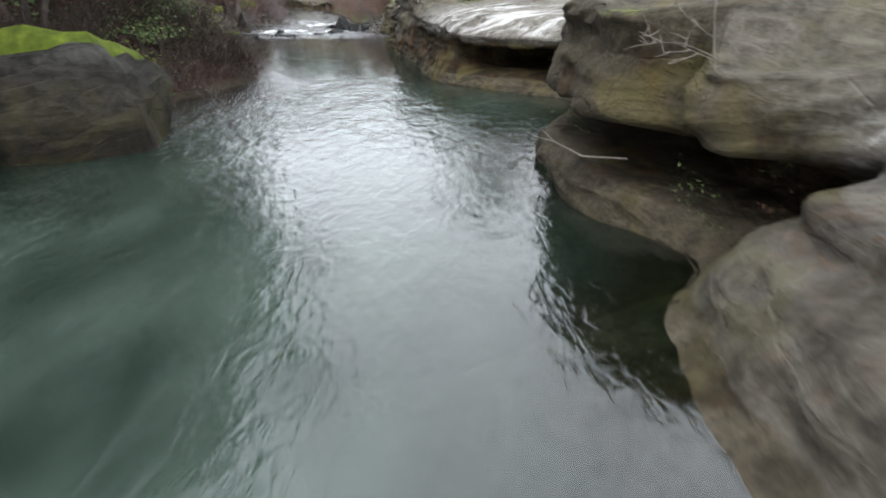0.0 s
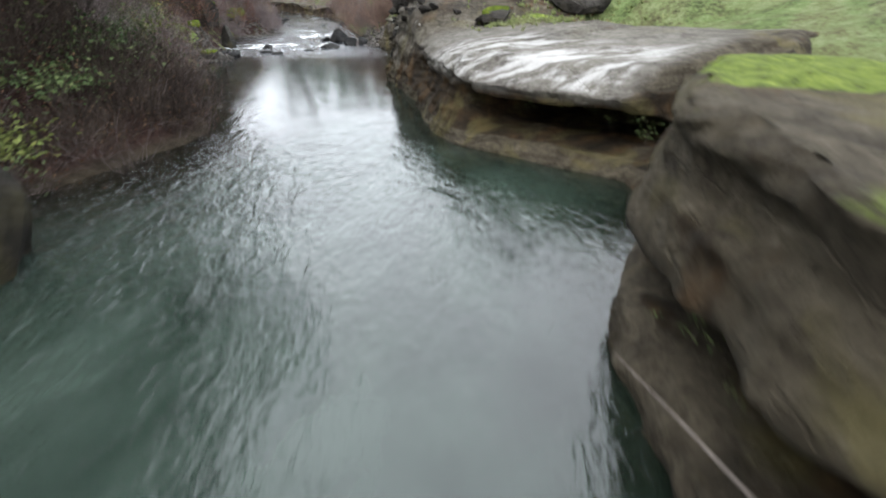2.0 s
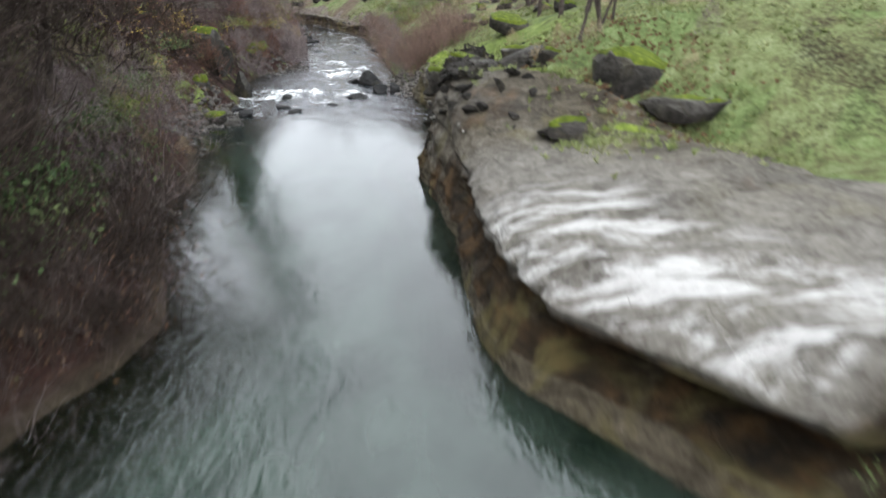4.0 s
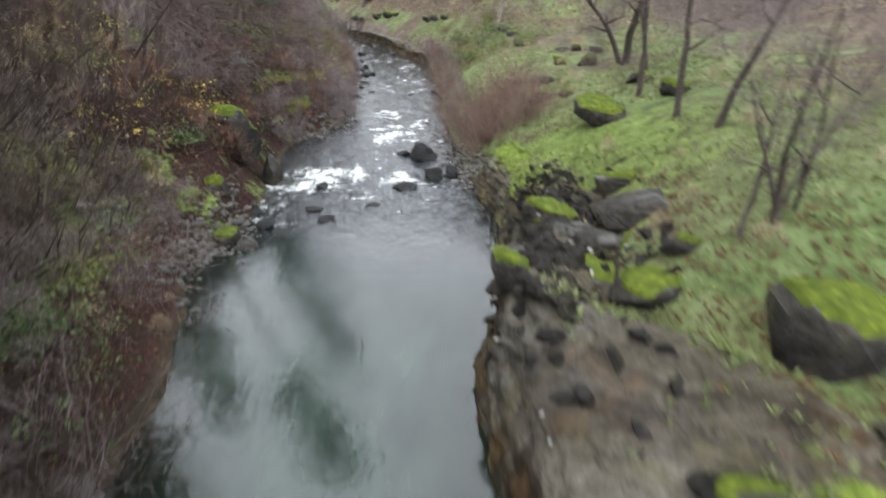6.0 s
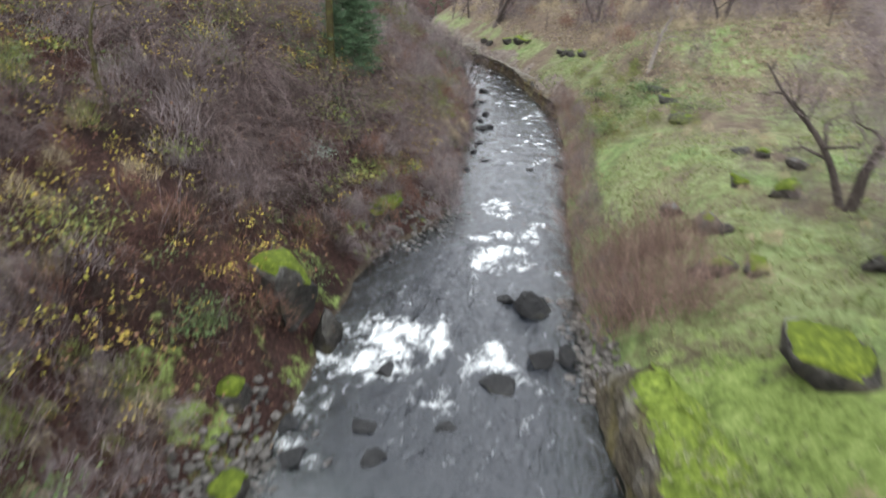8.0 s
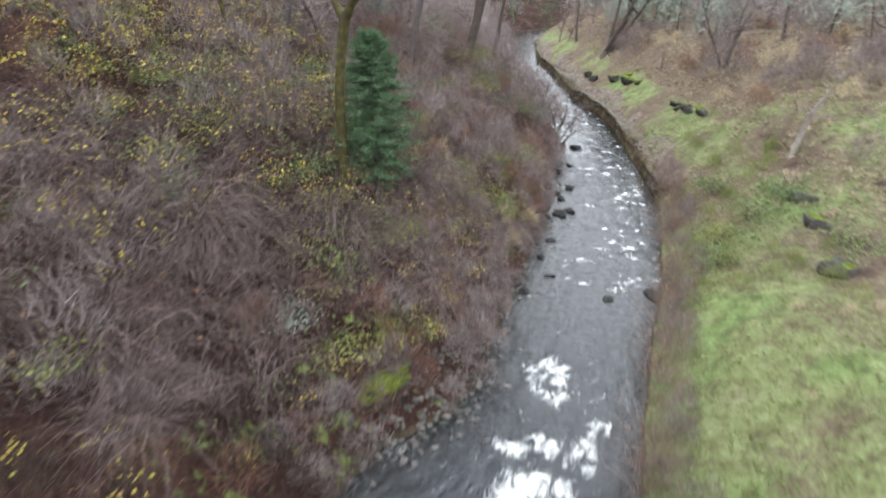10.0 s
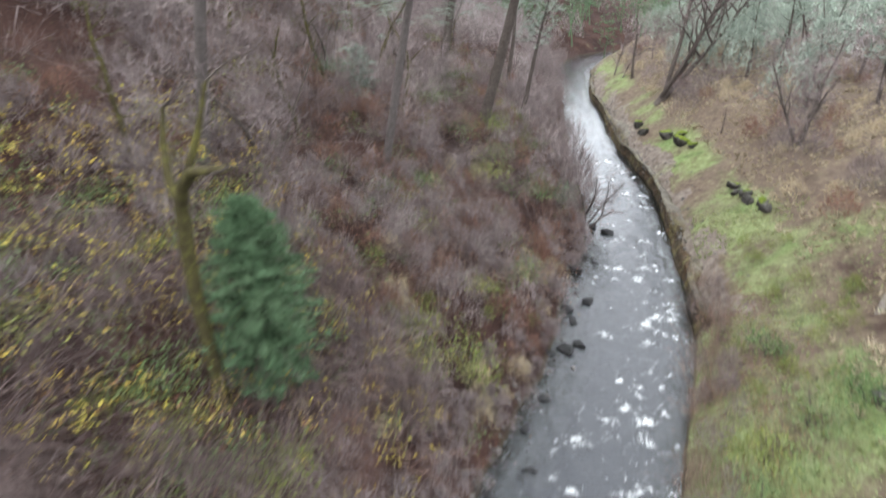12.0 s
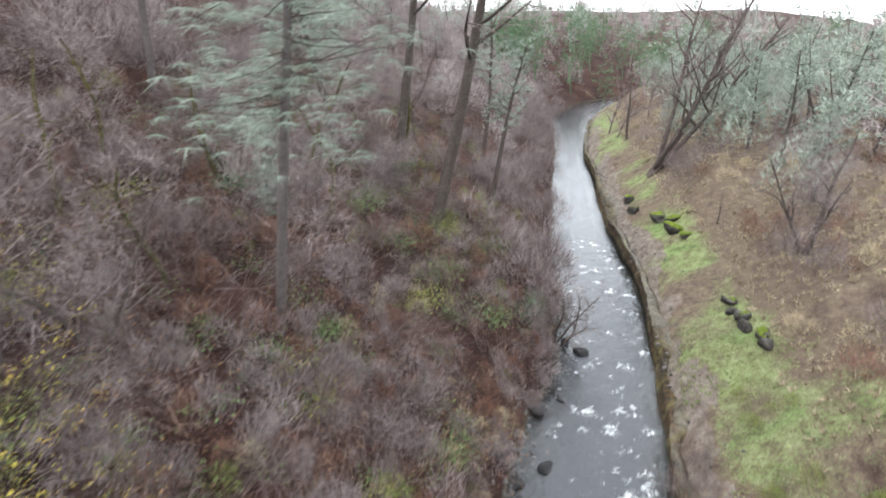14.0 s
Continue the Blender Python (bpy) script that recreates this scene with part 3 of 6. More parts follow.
# ---- rock ledges of the meadow bank, as profiles of (inland, up) ----
RAMP = [(-1.7, -0.75), (-0.7, -0.22), (0.03, 0.04), (0.16, 0.26), (0.36, 0.5), (0.7, 0.62), (0.74, 0.78), (1.15, 0.86), (1.2, 1.05), (1.9, 1.6), (3.0, 2.2), (7.0, 3.0)]
NOOK = [(-0.3, -0.8), (0.0, -0.1), (0.04, 0.06), (0.1, 0.16), (0.25, 0.22), (1.9, 0.12), (1.8, 0.68), (0.0, 0.86), (0.16, 1.25), (0.6, 1.75), (1.3, 2.3), (6.0, 3.1)]
BOULDER_A = [(-0.2, -0.8), (-0.02, -0.1), (0.0, 0.08), (0.05, 0.24), (0.2, 0.36), (1.8, 0.2), (1.7, 0.64), (-0.02, 0.84), (0.1, 1.25), (0.5, 1.8), (1.1, 2.25), (5.0, 3.0)]
CLEFT = [(-0.3, -0.8), (0.0, -0.1), (0.06, 0.02), (0.2, 0.06), (0.5, 0.1), (1.0, 0.14), (1.6, 0.26), (1.5, 0.68), (-0.1, 0.86), (0.05, 1.15), (0.7, 1.8), (4.5, 2.8)]
NOTCH = [(-0.2, -0.8), (-0.02, -0.1), (0.05, 0.04), (0.12, 0.14), (0.3, 0.22), (0.75, 0.3), (1.3, 0.4), (1.75, 0.55), (2.1, 0.9), (2.3, 1.35), (3.1, 1.75), (5.0, 1.8)]
SLAB = [(-0.5, -0.8), (-0.05, -0.1), (0.03, 0.05), (0.26, 0.16), (0.85, 0.3), (2.5, 0.42), (2.4, 0.7), (0.5, 0.82), (0.4, 1.03), (0.85, 1.42), (2.6, 1.72), (7.2, 2.05)]
WALL = [(-0.4, -0.8), (-0.05, -0.1), (0.02, 0.08), (0.12, 0.35), (0.3, 0.6), (0.36, 0.85), (0.3, 1.05), (0.26, 1.2), (0.45, 1.36), (0.9, 1.5), (2.6, 1.75), (6.4, 2.05)]
TOWER = [(-0.4, -0.8), (-0.05, -0.1), (0.02, 0.1), (0.1, 0.5), (0.22, 0.95), (0.34, 1.35), (0.3, 1.6), (0.42, 1.9), (0.7, 2.2), (1.1, 2.4), (1.9, 2.7), (3.6, 2.7)]
KNOB = [(-0.3, -0.6), (-0.05, -0.1), (0.02, 0.1), (0.08, 0.4), (0.15, 0.8), (0.22, 1.1), (0.3, 1.3), (0.5, 1.55), (0.85, 1.75), (1.3, 1.95), (1.9, 2.1), (3.2, 2.0)]
FADE = [(-0.2, -0.6), (0.0, -0.1), (0.04, 0.05), (0.1, 0.15), (0.2, 0.3), (0.3, 0.4), (0.4, 0.5), (0.6, 0.6), (0.9, 0.8), (1.3, 1.1), (1.9, 1.4), (3.0, 1.6)]
TERRACE = [(-0.1, -0.6), (0.15, -0.1), (0.22, 0.05), (0.3, 0.25), (0.32, 0.5), (0.26, 0.66), (0.14, 0.78), (0.14, 0.9), (0.28, 0.96), (0.5, 0.92), (0.8, 0.75), (1.4, 0.4)]
LOW = [(-0.1, -0.6), (0.0, -0.1), (0.03, 0.02), (0.1, 0.1), (0.15, 0.2), (0.2, 0.3), (0.2, 0.4), (0.3, 0.5), (0.5, 0.55), (1.0, 0.8), (1.6, 1.1), (2.5, 1.3)]


TURF = ((1.5, 17.1, 0.45), (2.2, 17.3, 0.5), (1.2, 18.9, 0.3), (3.6, 18.4, 0.5), (0.3, 19.9, 0.25), (3.9, 17.0, 0.4), (-0.9, 26.0, 0.6), (-1.0, 27.7, 0.6), (-0.2, 27.0, 0.6))
ROCKTOP = np.full((120, 260), -5.0)


def surface(x, y):
    """Height of the ground or of the rock ledge on it."""
    i, j = np.clip(((np.asarray(x) + 8) / 0.16).astype(int), 0, 119), np.clip(((np.asarray(y) + 8) / 0.16).astype(int), 0, 259)
    inside = (np.asarray(y) < 31.5) & (np.asarray(x) > -7) & (np.asarray(x) < 10)
    return np.where(inside, np.maximum(height(x, y), ROCKTOP[i, j]), height(x, y))


def ledge(name, keys, profiles, step, rough, label, pale_at, moss_at, stain_shade_at, seed):
    """Sweeps rock profiles along the meadow bank."""
    ys = np.arange(keys[0], keys[-1] + step / 2, step)
    stack = np.array(profiles)
    m = 84 if keys[0] < 40 else 50
    fine = np.stack([np.stack([np.interp(np.linspace(0, 11, m), np.arange(12), p[:, k]) for k in (0, 1)], -1) for p in stack])
    k = np.array([0.25, 0.5, 0.25])
    for _ in range(1):
        fine[:, 1:-1] = k[0] * fine[:, :-2] + k[1] * fine[:, 1:-1] + k[2] * fine[:, 2:]
    wob = ys + 0.5 * (fbm(ys * 0.8, 0.5, seed) - 0.5)
    pos = np.interp(wob, keys, np.arange(len(keys)))
    i = np.clip(np.floor(pos).astype(int), 0, len(keys) - 2)
    f = (pos - i)[:, None, None]
    f = f * f * (3 - 2 * f)
    prof = fine[i] * (1 - f) + fine[i + 1] * f
    d, z = prof[..., 0], prof[..., 1]
    yy = np.repeat(ys[:, None], m, 1)
    arc = np.cumsum(np.hypot(np.diff(d, axis=1, prepend=d[:, :1]), np.diff(z, axis=1, prepend=z[:, :1])), 1)
    big = fbm(yy * 0.7, arc * 0.8, seed + 3) - 0.5
    blocks = np.abs(fbm(yy * 1.6, arc * 1.3 + z * 1.5, seed + 6, 3) - 0.5)
    beds = fbm(yy * 0.5, z * 6.5, seed + 9, 3) - 0.5
    steepness = np.clip(np.abs(np.gradient(z, axis=1)) / (np.hypot(np.gradient(d, axis=1), np.gradient(z, axis=1)) + 1e-6), 0, 1)
    z = z * (0.75 + 0.5 * fbm(yy * 0.22, 3.1, seed + 40)) if keys[0] > 40 else z
    fades = np.clip(z * 4 + 0.6, 0.15, 1) * (1 + 0.9 * np.clip((yy - 18) / 2, 0, 1) * (yy < 30) + 0.35 * ((yy > 10.8) & (yy < 18)))
    d = np.where(d > 0.3, 0.3 + (d - 0.3) * np.clip(2.6 * fbm(yy * 0.3, 7.7, seed + 20) - 0.65, 0.1, 1.6), d) if keys[0] > 40 else d
    x = bank_r(yy) + d + rough * fades * (0.55 * big - 0.7 * (0.12 - blocks) + 0.45 * beds * steepness + 0.26 * (fbm(yy * 4.5, arc * 4.5, seed + 30, 3) - 0.5) - 0.3 * np.clip(0.06 - np.abs(fbm(yy * 2.3, arc * 2.3, seed + 33, 3) - 0.5), 0, 1) * 4)
    yo = yy + rough * 0.4 * (fbm(yy * 1.2, arc * 1.2, seed + 14) - 0.5)
    if keys[0] < 40:
        yo = yo + 0.75 * np.clip(d - 0.4, 0, 3.6) * np.clip((yy - 8.9) / 0.9, 0, 1) * np.clip((17.5 - yy) / 5, 0, 1)
    zo = z + rough * fades * (0.3 * big + 0.4 * (blocks - 0.1)) * (1 - 0.5 * steepness)
    if keys[0] < 40:
        wide = np.clip((yy - 9.5) / 1.5, 0, 1) * np.clip((20 - yy) / 1.5, 0, 1)
        tail = np.clip((np.arange(m)[None, :] - (m - 22 + 14 * wide)) / (21 - 14 * wide), 0, 1)
        x = x - 1.8 * (1 - 0.6 * wide) * tail * fbm(yy * 0.45, 5.5, seed + 50, 3)
        zo = zo - tail ** 2 * (0.5 + 1.1 * fbm(yy * 0.6, x * 0.6, seed + 52, 3))
    verts = np.stack([x, yo, zo], -1).reshape(-1, 3)
    if keys[0] < 40:
        np.maximum.at(ROCKTOP, (np.clip(((x + 8) / 0.16).astype(int), 0, 119), np.clip(((yo + 8) / 0.16).astype(int), 0, 259)), zo)
    pale, moss = pale_at(x, yy, d, z), moss_at(x, yy, d, z)
    me = mesh_np(name, verts, grid_faces(*x.shape)[:, ::-1], SANDSTONE, attrs={"pale": pale, "moss": moss, "stain_shade": stain_shade_at(x, yy, d, z)})
    return tagged(new(name, me), label, "rock ledge", kind="structure")


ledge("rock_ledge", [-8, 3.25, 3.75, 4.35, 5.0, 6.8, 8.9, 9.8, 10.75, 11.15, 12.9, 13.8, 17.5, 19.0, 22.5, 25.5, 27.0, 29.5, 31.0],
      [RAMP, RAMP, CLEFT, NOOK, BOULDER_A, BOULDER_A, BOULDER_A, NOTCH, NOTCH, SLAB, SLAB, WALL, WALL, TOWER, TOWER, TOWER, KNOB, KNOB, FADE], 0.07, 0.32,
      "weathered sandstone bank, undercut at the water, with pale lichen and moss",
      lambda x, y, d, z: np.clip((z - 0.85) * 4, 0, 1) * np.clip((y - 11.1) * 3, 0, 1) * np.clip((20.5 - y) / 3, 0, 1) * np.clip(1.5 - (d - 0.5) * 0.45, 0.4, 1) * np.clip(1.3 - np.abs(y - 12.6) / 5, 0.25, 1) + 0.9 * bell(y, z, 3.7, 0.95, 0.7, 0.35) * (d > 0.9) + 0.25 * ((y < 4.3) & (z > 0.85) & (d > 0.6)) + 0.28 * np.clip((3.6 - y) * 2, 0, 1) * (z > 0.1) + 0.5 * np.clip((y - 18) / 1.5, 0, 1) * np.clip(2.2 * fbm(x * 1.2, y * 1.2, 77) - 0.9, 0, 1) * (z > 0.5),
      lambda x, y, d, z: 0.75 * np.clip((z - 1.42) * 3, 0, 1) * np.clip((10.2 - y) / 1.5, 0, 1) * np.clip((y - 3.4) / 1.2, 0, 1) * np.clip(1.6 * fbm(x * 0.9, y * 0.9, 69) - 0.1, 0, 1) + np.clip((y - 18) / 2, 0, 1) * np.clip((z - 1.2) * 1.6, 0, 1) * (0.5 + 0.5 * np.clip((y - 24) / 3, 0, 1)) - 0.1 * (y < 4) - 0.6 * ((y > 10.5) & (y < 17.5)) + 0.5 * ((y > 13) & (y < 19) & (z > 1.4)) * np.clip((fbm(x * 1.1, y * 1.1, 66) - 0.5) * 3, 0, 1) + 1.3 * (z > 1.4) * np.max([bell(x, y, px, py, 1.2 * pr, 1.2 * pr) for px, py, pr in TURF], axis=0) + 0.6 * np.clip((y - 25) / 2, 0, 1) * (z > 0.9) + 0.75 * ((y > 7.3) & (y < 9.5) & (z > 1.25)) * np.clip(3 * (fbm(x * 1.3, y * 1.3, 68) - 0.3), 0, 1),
      # wall stains, and recess shade of crevice and undercut put into the colour
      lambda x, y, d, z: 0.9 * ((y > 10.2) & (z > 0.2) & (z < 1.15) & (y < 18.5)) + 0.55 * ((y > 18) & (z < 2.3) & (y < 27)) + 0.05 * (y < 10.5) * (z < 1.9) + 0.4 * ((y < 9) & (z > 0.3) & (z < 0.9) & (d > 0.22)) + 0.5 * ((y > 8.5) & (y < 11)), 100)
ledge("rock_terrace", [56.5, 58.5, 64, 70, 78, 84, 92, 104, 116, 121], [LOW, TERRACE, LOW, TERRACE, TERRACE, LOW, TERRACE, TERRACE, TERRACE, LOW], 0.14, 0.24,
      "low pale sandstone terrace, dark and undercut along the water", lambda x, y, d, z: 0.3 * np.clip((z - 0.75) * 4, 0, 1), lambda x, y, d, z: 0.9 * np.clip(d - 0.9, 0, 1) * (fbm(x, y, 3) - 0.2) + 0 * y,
      # darker below 0.75 m along the water, slightly darkened above
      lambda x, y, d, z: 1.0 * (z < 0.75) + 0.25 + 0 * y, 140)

# ---- stones ----
def ico(sub):
    bm = bmesh.new()
    bmesh.ops.create_icosphere(bm, subdivisions=sub, radius=1.0)
    v = np.array([x.co[:] for x in bm.verts])
    f = np.array([[q.index for q in p.verts] for p in bm.faces])
    bm.free()
    return v, f


ICO1, ICO3, ICO4 = ico(1), ico(3), ico(4)


def noise3(v, scale, seed):
    return np.array([noise.noise(Vector(p) * scale + Vector((seed * 3.1, seed * 1.7, -seed))) for p in v])


def stone_shape(base, size, seed, flat=0.45, rough=0.17, boxy=0.42, cuts=10):
    """A broken stone: a sphere cut by planes, then roughened."""
    v, f = base
    v = np.sign(v) * np.abs(v) ** boxy
    rng = np.random.default_rng(seed)
    for _ in range(cuts):
        nrm = rng.normal(size=3)
        nrm /= np.linalg.norm(nrm)
        over = np.maximum(v @ nrm - rng.uniform(0.5, 0.9), 0)
        v -= 0.97 * over[:, None] * nrm
    v *= (1 + rough * noise3(v, 1.6, seed) + 0.4 * rough * noise3(v, 4.5, seed + 5))[:, None]
    v[:, 2] = np.where(v[:, 2] < -flat, -flat + 0.15 * (v[:, 2] + flat), v[:, 2])
    return v * np.array(size), f


def boulder(name, x, y, size, seed, material, label, moss=0.0, sink=0.25, z=None, turn=0.0, group="", boxy=0.42, cuts=10):
    """A boulder on the ground, with its cap of moss as a part of its own."""
    v, f = stone_shape(ICO4 if max(size) > 0.9 else ICO3, size, seed, boxy=boxy, cuts=cuts)
    if z is None:
        z = max(float(height(x, y)), -0.1)
    ob = new(name, None)
    ob.matrix_world = pose(x, y, z + size[2] * (0.36 - sink), 0, 0, turn)
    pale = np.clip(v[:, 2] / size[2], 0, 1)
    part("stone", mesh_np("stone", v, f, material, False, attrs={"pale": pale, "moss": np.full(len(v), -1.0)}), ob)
    if moss:
        n = np.cross(v[f[:, 1]] - v[f[:, 0]], v[f[:, 2]] - v[f[:, 0]])
        n /= np.linalg.norm(n, axis=1)[:, None] + 1e-9
        mid = v[f].mean(1)
        vn = np.zeros_like(v)
        for k in range(3):
            np.add.at(vn, f[:, k], n)
        vn /= np.linalg.norm(vn, axis=1)[:, None] + 1e-9
        keep = (vn[f].mean(1)[:, 2] > 1 - moss + 0.12 * noise3(mid / max(size), 2.2, seed + 2) + 0.08 * noise3(mid, 9, seed + 4)) & (mid[:, 2] > 0.25 * size[2])
        g = f[keep]
        if len(g) > 8:
            count = np.zeros(len(v))
            allc = np.zeros(len(v))
            for k in range(3):
                np.add.at(count, g[:, k], 1)
                np.add.at(allc, f[:, k], 1)
            swell = np.where(count == allc, 0.045 + 0.05 * np.abs(noise3(v, 6, seed)), -0.01)
            mv = v + vn * swell[:, None]
            used, inv = np.unique(g, return_inverse=True)
            part("moss", mesh_np("moss", mv[used], inv.reshape(-1, 3), MOSS), ob, "bright green moss cushion")
    return tagged(ob, label, "boulder", group)


DARK_MOSSY = "dark grey boulder capped with green moss on the grassy bank"
DARK_BARE = "dark angular boulder lying in the green meadow"
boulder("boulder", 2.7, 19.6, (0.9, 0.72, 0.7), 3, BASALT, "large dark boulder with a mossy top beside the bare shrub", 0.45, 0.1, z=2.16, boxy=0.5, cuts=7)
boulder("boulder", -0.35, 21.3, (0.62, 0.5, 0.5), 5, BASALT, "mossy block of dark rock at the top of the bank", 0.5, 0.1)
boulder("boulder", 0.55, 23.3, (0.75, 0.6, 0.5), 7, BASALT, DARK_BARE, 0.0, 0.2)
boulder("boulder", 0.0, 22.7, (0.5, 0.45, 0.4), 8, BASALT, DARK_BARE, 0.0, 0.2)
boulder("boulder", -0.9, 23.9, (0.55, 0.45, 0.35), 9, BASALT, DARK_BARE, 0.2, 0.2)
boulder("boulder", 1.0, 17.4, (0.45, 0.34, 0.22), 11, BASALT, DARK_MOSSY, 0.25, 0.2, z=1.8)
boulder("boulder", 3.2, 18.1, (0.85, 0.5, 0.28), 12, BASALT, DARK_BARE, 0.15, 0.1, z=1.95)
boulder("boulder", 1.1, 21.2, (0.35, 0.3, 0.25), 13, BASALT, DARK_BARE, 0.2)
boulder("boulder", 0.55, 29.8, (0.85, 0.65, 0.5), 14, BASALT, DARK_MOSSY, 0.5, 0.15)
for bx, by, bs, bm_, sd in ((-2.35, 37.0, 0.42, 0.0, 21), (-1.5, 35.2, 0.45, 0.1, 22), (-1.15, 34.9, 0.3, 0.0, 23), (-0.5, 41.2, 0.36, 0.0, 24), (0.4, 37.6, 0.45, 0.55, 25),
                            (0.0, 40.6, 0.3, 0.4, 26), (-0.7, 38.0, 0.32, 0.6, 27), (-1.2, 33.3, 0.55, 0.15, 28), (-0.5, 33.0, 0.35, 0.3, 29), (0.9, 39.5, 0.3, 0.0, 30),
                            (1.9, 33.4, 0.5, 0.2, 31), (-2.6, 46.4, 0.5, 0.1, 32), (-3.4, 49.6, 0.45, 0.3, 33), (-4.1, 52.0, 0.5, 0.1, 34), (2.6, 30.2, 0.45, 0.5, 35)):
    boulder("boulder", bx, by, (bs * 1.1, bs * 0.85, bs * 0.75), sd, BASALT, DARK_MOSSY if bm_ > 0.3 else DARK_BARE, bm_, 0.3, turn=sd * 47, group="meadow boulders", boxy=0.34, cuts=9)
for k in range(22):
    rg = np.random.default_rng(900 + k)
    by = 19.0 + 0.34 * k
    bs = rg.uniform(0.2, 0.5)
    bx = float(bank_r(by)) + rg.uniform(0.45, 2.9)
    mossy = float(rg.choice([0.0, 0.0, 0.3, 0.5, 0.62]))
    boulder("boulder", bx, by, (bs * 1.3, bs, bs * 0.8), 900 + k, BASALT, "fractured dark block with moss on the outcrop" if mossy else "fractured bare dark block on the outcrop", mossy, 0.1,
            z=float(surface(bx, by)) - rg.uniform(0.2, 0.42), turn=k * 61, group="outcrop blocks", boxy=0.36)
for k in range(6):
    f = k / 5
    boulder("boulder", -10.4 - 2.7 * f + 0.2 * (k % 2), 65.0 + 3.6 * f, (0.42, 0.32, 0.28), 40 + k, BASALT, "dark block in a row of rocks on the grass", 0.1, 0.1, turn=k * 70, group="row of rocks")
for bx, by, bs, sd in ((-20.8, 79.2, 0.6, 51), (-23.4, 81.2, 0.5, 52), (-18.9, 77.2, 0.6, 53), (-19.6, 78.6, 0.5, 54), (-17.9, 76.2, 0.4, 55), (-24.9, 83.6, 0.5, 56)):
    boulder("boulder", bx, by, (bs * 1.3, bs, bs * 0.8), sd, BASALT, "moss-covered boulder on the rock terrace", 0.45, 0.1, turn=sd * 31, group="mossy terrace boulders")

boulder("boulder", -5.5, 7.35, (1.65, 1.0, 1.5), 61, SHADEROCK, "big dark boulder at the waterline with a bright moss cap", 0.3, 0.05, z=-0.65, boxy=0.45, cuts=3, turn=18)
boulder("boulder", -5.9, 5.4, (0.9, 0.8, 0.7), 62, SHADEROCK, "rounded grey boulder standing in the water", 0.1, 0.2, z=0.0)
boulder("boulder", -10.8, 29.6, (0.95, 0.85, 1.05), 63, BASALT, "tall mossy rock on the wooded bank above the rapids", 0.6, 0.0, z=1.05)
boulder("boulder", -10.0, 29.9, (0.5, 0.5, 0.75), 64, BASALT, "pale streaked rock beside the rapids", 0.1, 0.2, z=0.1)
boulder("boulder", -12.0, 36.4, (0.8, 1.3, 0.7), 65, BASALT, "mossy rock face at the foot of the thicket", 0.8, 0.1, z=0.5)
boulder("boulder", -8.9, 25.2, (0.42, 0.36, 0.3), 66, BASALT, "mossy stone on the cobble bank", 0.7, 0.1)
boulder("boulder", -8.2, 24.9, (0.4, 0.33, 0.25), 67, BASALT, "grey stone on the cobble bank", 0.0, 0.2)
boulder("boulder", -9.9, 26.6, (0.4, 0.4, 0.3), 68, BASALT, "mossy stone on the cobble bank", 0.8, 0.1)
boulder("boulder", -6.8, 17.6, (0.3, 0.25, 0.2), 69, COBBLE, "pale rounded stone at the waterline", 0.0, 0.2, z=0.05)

for k in range(9):
    rg = np.random.default_rng(950 + k)
    by = 18.9 + 0.8 * k
    boulder("pale_stone", float(bank_r(by)) + rg.uniform(0.3, 1.6), by, (rg.uniform(0.1, 0.2), 0.12, 0.12), 950 + k, PALESTONE, "pale lichened stone on the dark outcrop", 0.0, 0.1, turn=k * 77, group="pale outcrop stones")

WET = "wet dark rock standing in the rapids"
for bx, by, sx, sz, sd in ((-5.6, 33.4, 0.62, 0.6, 71), (-6.35, 33.7, 0.3, 0.2, 72), (-4.7, 31.3, 0.5, 0.32, 73), (-4.1, 31.6, 0.3, 0.3, 74), (-5.45, 30.0, 0.5, 0.16, 75), (-8.0, 29.4, 0.3, 0.16, 76),
                           (-15.3, 54.9, 0.55, 0.3, 77), (-13.9, 52.2, 0.5, 0.3, 78), (-11.6, 46.2, 0.3, 0.15, 79), (-9.0, 45.8, 0.45, 0.14, 80), (-7.75, 46.9, 0.55, 0.35, 81),
                           (-17.8, 63.9, 0.55, 0.3, 82), (-15.0, 56.2, 0.55, 0.35, 83), (-14.6, 54.2, 0.4, 0.3, 84), (-13.6, 52.9, 0.4, 0.3, 85), (-14.2, 51.6, 0.4, 0.25, 86), (-19.0, 64.2, 0.5, 0.3, 87),
                           (-16.6, 60.0, 0.3, 0.15, 88), (-12.9, 49.2, 0.35, 0.2, 89), (-12.6, 47.6, 0.3, 0.2, 90), (-11.9, 44.6, 0.35, 0.2, 91), (-17.0, 58.5, 0.5, 0.3, 92), (-7.0, 26.9, 0.3, 0.1, 93),
                           (-8.4, 26.3, 0.35, 0.14, 94), (-7.6, 27.6, 0.3, 0.1, 95), (-6.0, 28.3, 0.25, 0.08, 96), (-9.0, 27.0, 0.3, 0.15, 97)):
    boulder("river_rock", bx, by, (sx * (0.85 if by > 44 else 1.0), sx * (0.5 if by > 44 else 0.8), sz * (0.62 if by > 44 else 1.0)), sd, WETROCK, WET, 0, 0.25, z=0.0, turn=sd * 53, group="rocks in the rapids")


def joined(name, templates, places, material, label, category, smooth=False, attrs=None):
    """Many small pieces as one mesh: templates of (verts, tris), places of (template, matrix 3x3, offset)."""
    vs, fs, base = [], [], 0
    for k, m, o in places:
        v, f = templates[k]
        vs.append(v @ m.T + o)
        fs.append(f + base)
        base += len(v)
    me = mesh_np(name, np.concatenate(vs), np.concatenate(fs), material, smooth)
    return tagged(new(name, me), label, category, kind="stuff")


